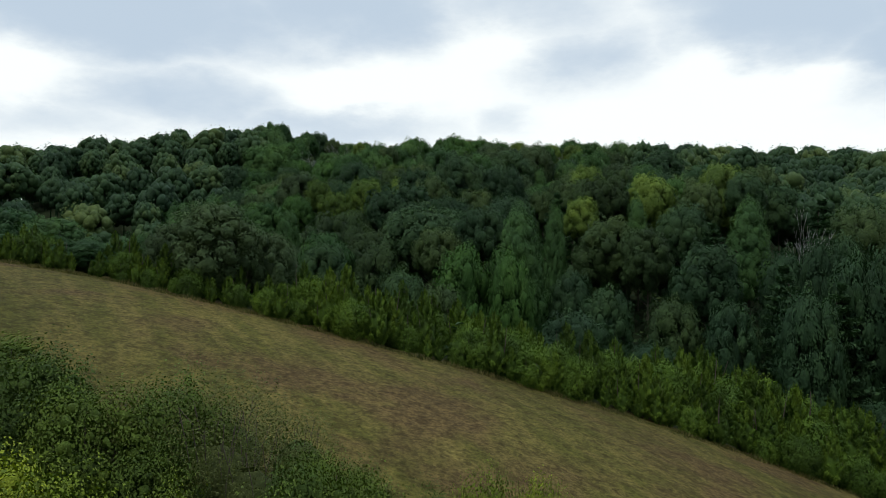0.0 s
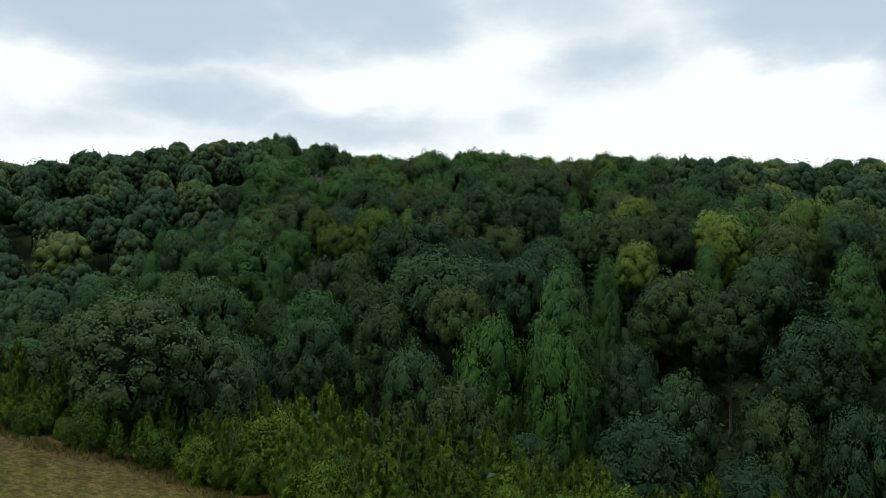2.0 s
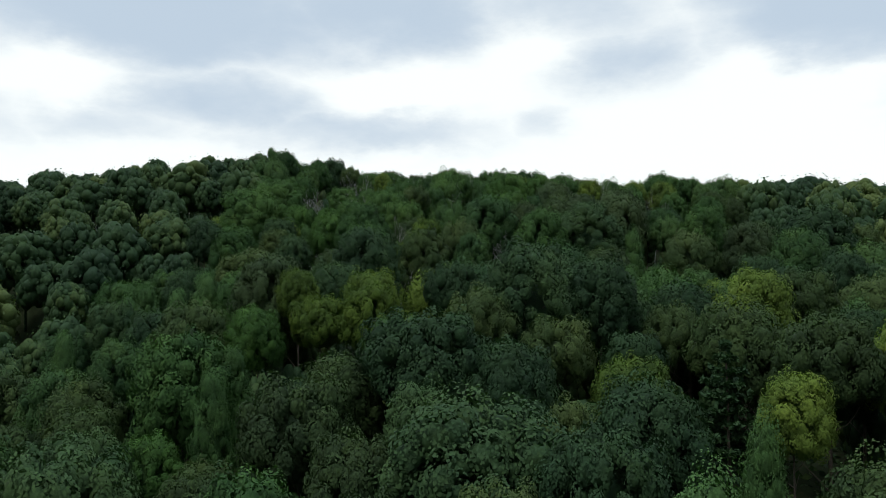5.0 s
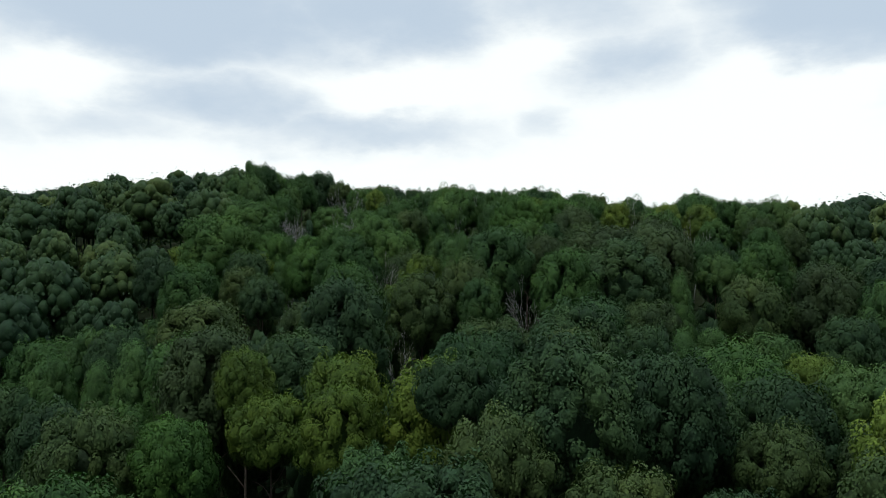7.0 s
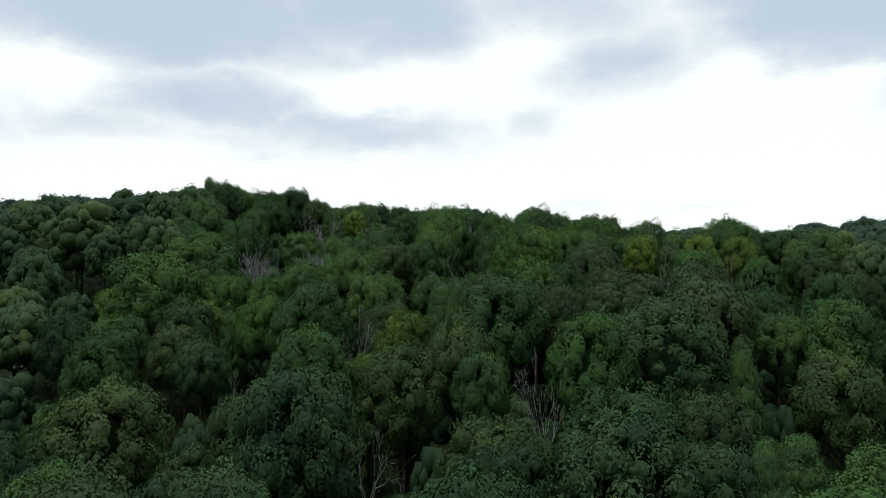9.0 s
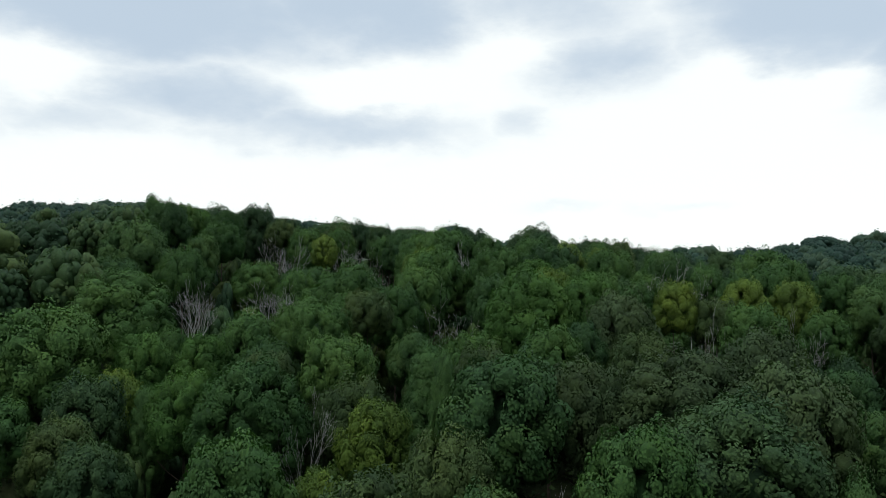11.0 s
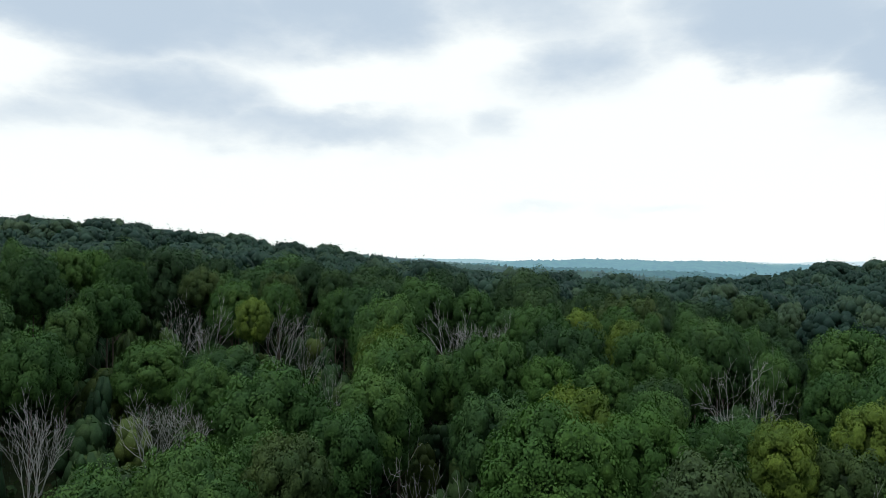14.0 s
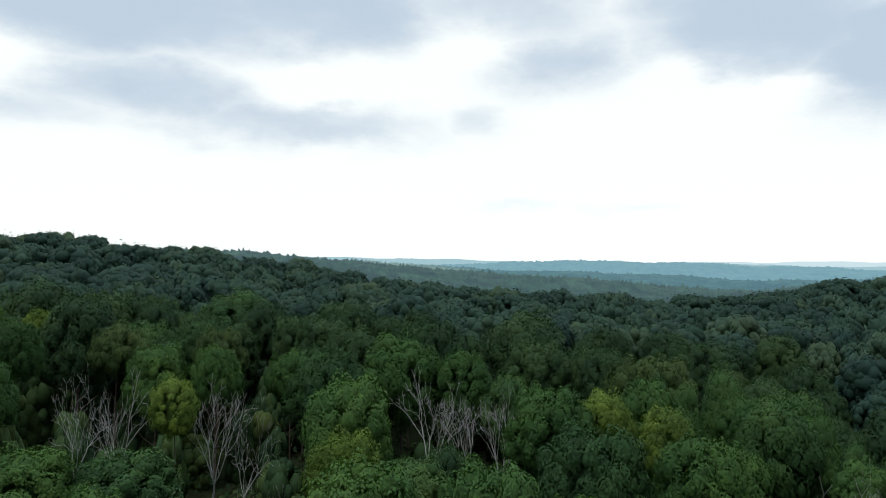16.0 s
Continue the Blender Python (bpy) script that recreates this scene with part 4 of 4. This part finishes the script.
PICK = ((BROAD_FRESH, 0.16, "fresh green broadleaf tree in full leaf", "broadleaf trees"), (BROAD_GREEN, 0.26, "broadleaf tree in full green leaf", "broadleaf trees"), (BROAD_DARK, 0.22, "dark green oak in full leaf", "oaks"),
        (BROAD_OLIVE, 0.19, "dull olive-green locust in thinning leaf", "locust trees"), (POPLAR, 0.07, "blue-green poplar with a tall crown", "poplars"),
        (LIME, 0.05, "yellow-green locust in full leaf", "locust trees"), (BROAD_BRIGHT, 0.05, "light green maple in full leaf", "maples"),
        (GREYISH, 0.02, "greyish green tree with fine leaves", "grey trees"))
far_spots, count = [], 0
for x, y, r in spots:
    top = float(canopy_height(x, y)) + 0.4 + 0.9 * (r - 3.4) + float(np.clip(rs.normal(0, 1.5), -3.2, 1.9 if y < 165 else 0.8))
    if 172 < y < 226 and x < -15:
        top = float(canopy_height(x, y)) + 0.2 + 0.5 * (r - 3.4) + rs.uniform(-1.2, 0.7)
    top += 0.7 * float(smooth(150, 175, y))
    for dx, dy, dtop in bare_spots:
        if dx > -60 and dy > 80 and abs(x - dx) < 4.0 and 0 < dy - y < 13:
            top = min(top, dtop - 4.2)
        elif dx > -60 and dy > 140 and abs(x - dx) < 3.6 and 0 < dy - y < 22:
            top = min(top, dtop - 4.6)
    if y < 70:
        top = float(ground_height(x, y)) + rs.uniform(6, 10)
    closeness = abs(x) - 0.12 * y
    if y < 272 and closeness < (26 if y > 150 else 35) and not (y < 62 and abs(x) > 40):
        u, acc = rs.rand(), 0
        for mods, share, label, group in PICK:
            acc += share
            if u <= acc:
                break
        if 158 < y < 238 and x > -30 and mods is BROAD_DARK and rs.rand() < 0.6:
            mods, label, group = BROAD_FRESH, "fresh green broadleaf tree in full leaf", "broadleaf trees"
        if y < 118 and mods in (BROAD_BRIGHT, BROAD_FRESH, LIME, BROAD_GREEN) and rs.rand() < 0.65:
            mods, label, group = (BROAD_DARK, "dark green oak in full leaf", "oaks") if rs.rand() < 0.5 else (BROAD_OLIVE, "dull olive-green locust in thinning leaf", "locust trees")
        # lit crest and shaded slope beyond it put in by lighter and darker leaves
        if y > 238 - 0.2 * x and rs.rand() < 0.85:
            mods, label, group = BROAD_DARK, "dark green oak in full leaf", "oaks"
        elif 186 < y and mods in (BROAD_DARK, BROAD_OLIVE) and rs.rand() < 0.7:
            mods, label, group = BROAD_FRESH, "fresh green broadleaf tree in full leaf", "broadleaf trees"
        if top - float(ground_height(x, y)) < 11:
            mods, label, group = (YOUNG_DARK, YOUNG_DARK, YOUNG_OLIVE)[rs.randint(3)], "tree at the wood's foot, leafy to the ground", "wood's edge trees"
        tall, young = mods is POPLAR, group == "wood's edge trees"
        tree_to(mods, x, y, top, r * (0.8 if tall else 1.12), label, "tree", group, 3.7 if tall else 3.0 if young else 4.5, 8.0 if young else 15.8)
        count += 1
    else:
        far_spots.append((x, y, r, top))


def woods(name, spots_in, lobes, per_lobe, leaf, seed, mat, label, forms=("round", "spreading", "round", "spreading", "round"), base=(4.5, 15.8), spread_by=1.15):
    """Many trees as one mass of leaves."""
    r2 = np.random.RandomState(seed)
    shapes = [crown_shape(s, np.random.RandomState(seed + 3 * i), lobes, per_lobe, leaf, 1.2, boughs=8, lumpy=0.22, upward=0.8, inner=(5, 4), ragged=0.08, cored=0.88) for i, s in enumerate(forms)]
    vs, fs, ts, ns, n = [], [], [], [], 0
    for x, y, r, top in spots_in:
        v, f, t, nv = shapes[r2.randint(len(shapes))]
        g = float(ground_height(x, y))
        low_crown = base[1] < 10
        a = r2.uniform(0, 6.28)
        ca, sa_ = math.cos(a), math.sin(a)
        k, h = r * spread_by / base[0], (top - g) / base[1]
        vs.append(np.stack([x + (v[:, 0] * ca - v[:, 1] * sa_) * k, y + (v[:, 0] * sa_ + v[:, 1] * ca) * k, top - (base[1] - v[:, 2]) * (h if low_crown else min(h, 1.12 * k))], -1))
        ns.append(np.stack([nv[:, 0] * ca - nv[:, 1] * sa_, nv[:, 0] * sa_ + nv[:, 1] * ca, nv[:, 2]], -1))
        fs.append(f + n)
        shade = r2.normal(0, 0.24) + (0.45 if r2.rand() < 0.03 else 0)
        ts.append(np.clip(t * 0.7 + 0.08 + shade, 0, 1))
        n += len(v)
        tv, tf, tt = limb((x, y, g - 1), (x, y, g + (top - g) * 0.6), 0.25, 0.12, 4)
        vs.append(tv), fs.append(tf + n), ts.append(tt * 0), ns.append(unit((tv - (x, y, 0)) * (1, 1, 0)))
        n += len(tv)
    ob = new(name, mesh_from(name, np.concatenate(vs), np.concatenate(fs), mat, {"tint": np.concatenate(ts)}, True, np.concatenate(ns)))
    return tagged(ob, label, "woods", kind="stuff")


saplings = []
for _ in range(9000):
    y = 84 + 180 * rs.rand()
    x = rs.uniform(-1, 1) * (24 + 0.14 * y)
    if y < 66 - 0.1 * x:
        continue
    if any(abs(x - dx) < 3.0 and -1 < dy - y < 10 for dx, dy, dtop in bare_spots):
        continue
    if free(x, y, 2.6):
        saplings.append((x, y, rs.uniform(1.5, 2.4), float(ground_height(x, y)) + rs.uniform(5.0, 9.5)))
        cell.setdefault((int(x // 10), int(y // 10)), []).append((x, y, 1.6))


def open_to_view(x, y, top):
    """Whether a treetop can be seen over the canopy from somewhere along the valley's air."""
    u = np.linspace(0.15, 0.97, 40)
    for ex, ey, ez in ((0, 0, 18), (-1, 36, 28), (-2.5, 66, 37), (-3.3, 85, 43), (-4.3, 106, 49), (-4.6, 130, 57), (-4.3, 153, 64.5)):
        if y < ey + 18:
            continue
        px, py, pz = ex + (x - ex) * u, ey + (y - ey) * u, ez + (top - ez) * u
        lid = np.where(py > 74, canopy_height(px, py) - 2.5, 0)
        if np.all(pz > lid):
            return True
    return False


seen = [open_to_view(x, y, top) for x, y, r, top in far_spots]
behind_crest = [s[1] > 232 - 0.12 * s[0] for s in far_spots]
mid = [s for s, v, b in zip(far_spots, seen, behind_crest) if v and not b]
valley = [s for s, v, b in zip(far_spots, seen, behind_crest) if s[1] < 285 and v and b]
back_woods = [s for s, v, b in zip(far_spots, seen, behind_crest) if s[1] >= 285 and v and b]
hollows = [s for s, v in zip(far_spots, seen) if not v]
woods("young_trees", saplings, 40, 16, 0.3, 320, LEAF_WOODS, "young trees filling the gaps under the tall ones", ("young", "young", "young"), (3.0, 8.0))
woods("hillside_woods", mid, 100, 17, 0.44, 300, LEAF_WOODS, "mixed green woods on the hillside, a few trees yellowing")
woods("valley_woods", valley, 96, 16, 0.44, 330, LEAF_FAR, "valley woods behind the crest, shade painted in as dark bluish green")
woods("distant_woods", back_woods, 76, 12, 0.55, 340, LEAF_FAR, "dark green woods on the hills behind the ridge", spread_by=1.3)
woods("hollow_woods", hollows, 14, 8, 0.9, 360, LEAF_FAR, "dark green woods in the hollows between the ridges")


scrub = []
for i in range(150):
    side = -1 if i % 2 else 1
    x = side * rs.uniform(36, 130)
    y = float(edge_of_meadow(x)) + rs.uniform(0.5, 9)
    scrub.append((x, y, rs.uniform(1.3, 2.4), float(ground_height(x, y)) + rs.uniform(2.5, 6.0)))
woods("scrub", scrub, 24, 40, 0.24, 400, LEAF_WOODS, "green scrub and young trees along the meadow's edge", ("young", "young"), (3.0, 8.0))
beside = []
for _ in range(9000):
    y = rs.uniform(56, 470)
    x = rs.uniform(-1, 1) * 330
    if abs(x) > 0.66 * y + 22 and free(x, y, 10.5):
        beside.append((x, y, rs.uniform(4.6, 6.4), float(canopy_height(x, y)) + rs.normal(0, 1.2)))
        cell.setdefault((int(x // 10), int(y // 10)), []).append((x, y, 4.6))
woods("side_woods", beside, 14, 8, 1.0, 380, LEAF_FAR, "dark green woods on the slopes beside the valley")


def understory():
    """Saplings, ferns and vines on the forest floor, seen in the gaps."""
    r2 = np.random.RandomState(500)
    n, per = 3200, 14
    y = r2.uniform(52, 245, n)
    x = r2.uniform(-1, 1, n) * (30 + 0.22 * y)
    hgt = r2.uniform(0.6, 3.2, n)
    ok = (meadow_share(x, y) < 0.05) & (y > 52)
    x, y, hgt = x[ok], y[ok], hgt[ok]
    n = len(x)
    g = ground_height(x, y)
    u = r2.normal(size=(n, per, 3)) * np.array([0.75, 0.75, 0.30])
    c = np.stack([x, y, g + hgt * 0.5], -1)[:, None] + u * np.stack([hgt * 0.5 + 0.4, hgt * 0.5 + 0.4, hgt], -1)[:, None]
    c = c.reshape(-1, 3)
    nn = unit(r2.normal(size=c.shape) * 0.5 + np.array([0, -0.2, 0.8]))
    v, f, t = cards(c, nn, r2.uniform(0.3, 0.7, len(c)), r2, np.clip(np.repeat(r2.uniform(0.1, 0.8, n), per) + r2.normal(0, 0.1, n * per), 0, 1))
    ob = new("undergrowth", mesh_from("undergrowth", v, f, LEAF_WOODS, {"tint": t}))
    return tagged(ob, "dark green undergrowth of saplings and vines between the trunks", "undergrowth", kind="stuff")


understory()


def grass():
    """Ragged long grass along the meadow's uncut edge."""
    r2 = np.random.RandomState(520)
    n = 14000
    x = r2.uniform(-36, 33, n)
    y = edge_of_meadow(x) - 0.2 - 0.5 * np.abs(r2.normal(0, 1, n)) + 0.5 * np.sin(x * 0.8) * 0.4
    tuft = 0.5 + 0.5 * np.sin(x * 2.3 + 1.5 * np.sin(x * 0.7))
    h = r2.uniform(0.08, 0.3, n) * (0.4 + 0.8 * tuft)
    a = r2.uniform(0, 6.28, n)
    lean = r2.normal(0, 0.35, (n, 2)) * h[:, None]
    g = ground_height(x, y)
    wide = r2.uniform(0.012, 0.03, n)
    foot = np.stack([x, y, g - 0.02], -1)
    side = np.stack([np.cos(a), np.sin(a), 0 * a], -1) * wide[:, None]
    tip = np.stack([x + lean[:, 0], y + lean[:, 1], g + h], -1)
    v = np.stack([foot - side, foot + side, (foot + tip) / 2 + side * 0.8, tip], 1).reshape(-1, 3)
    f = np.arange(4 * n, dtype=np.int32).reshape(-1, 4)
    ob = new("grass", mesh_from("grass", v, f, STUBBLE, {"tint": np.repeat(r2.uniform(0, 1, n), 4)}))
    return tagged(ob, "ragged dry and green grass along the meadow's uncut edge", "grass", kind="stuff")


grass()
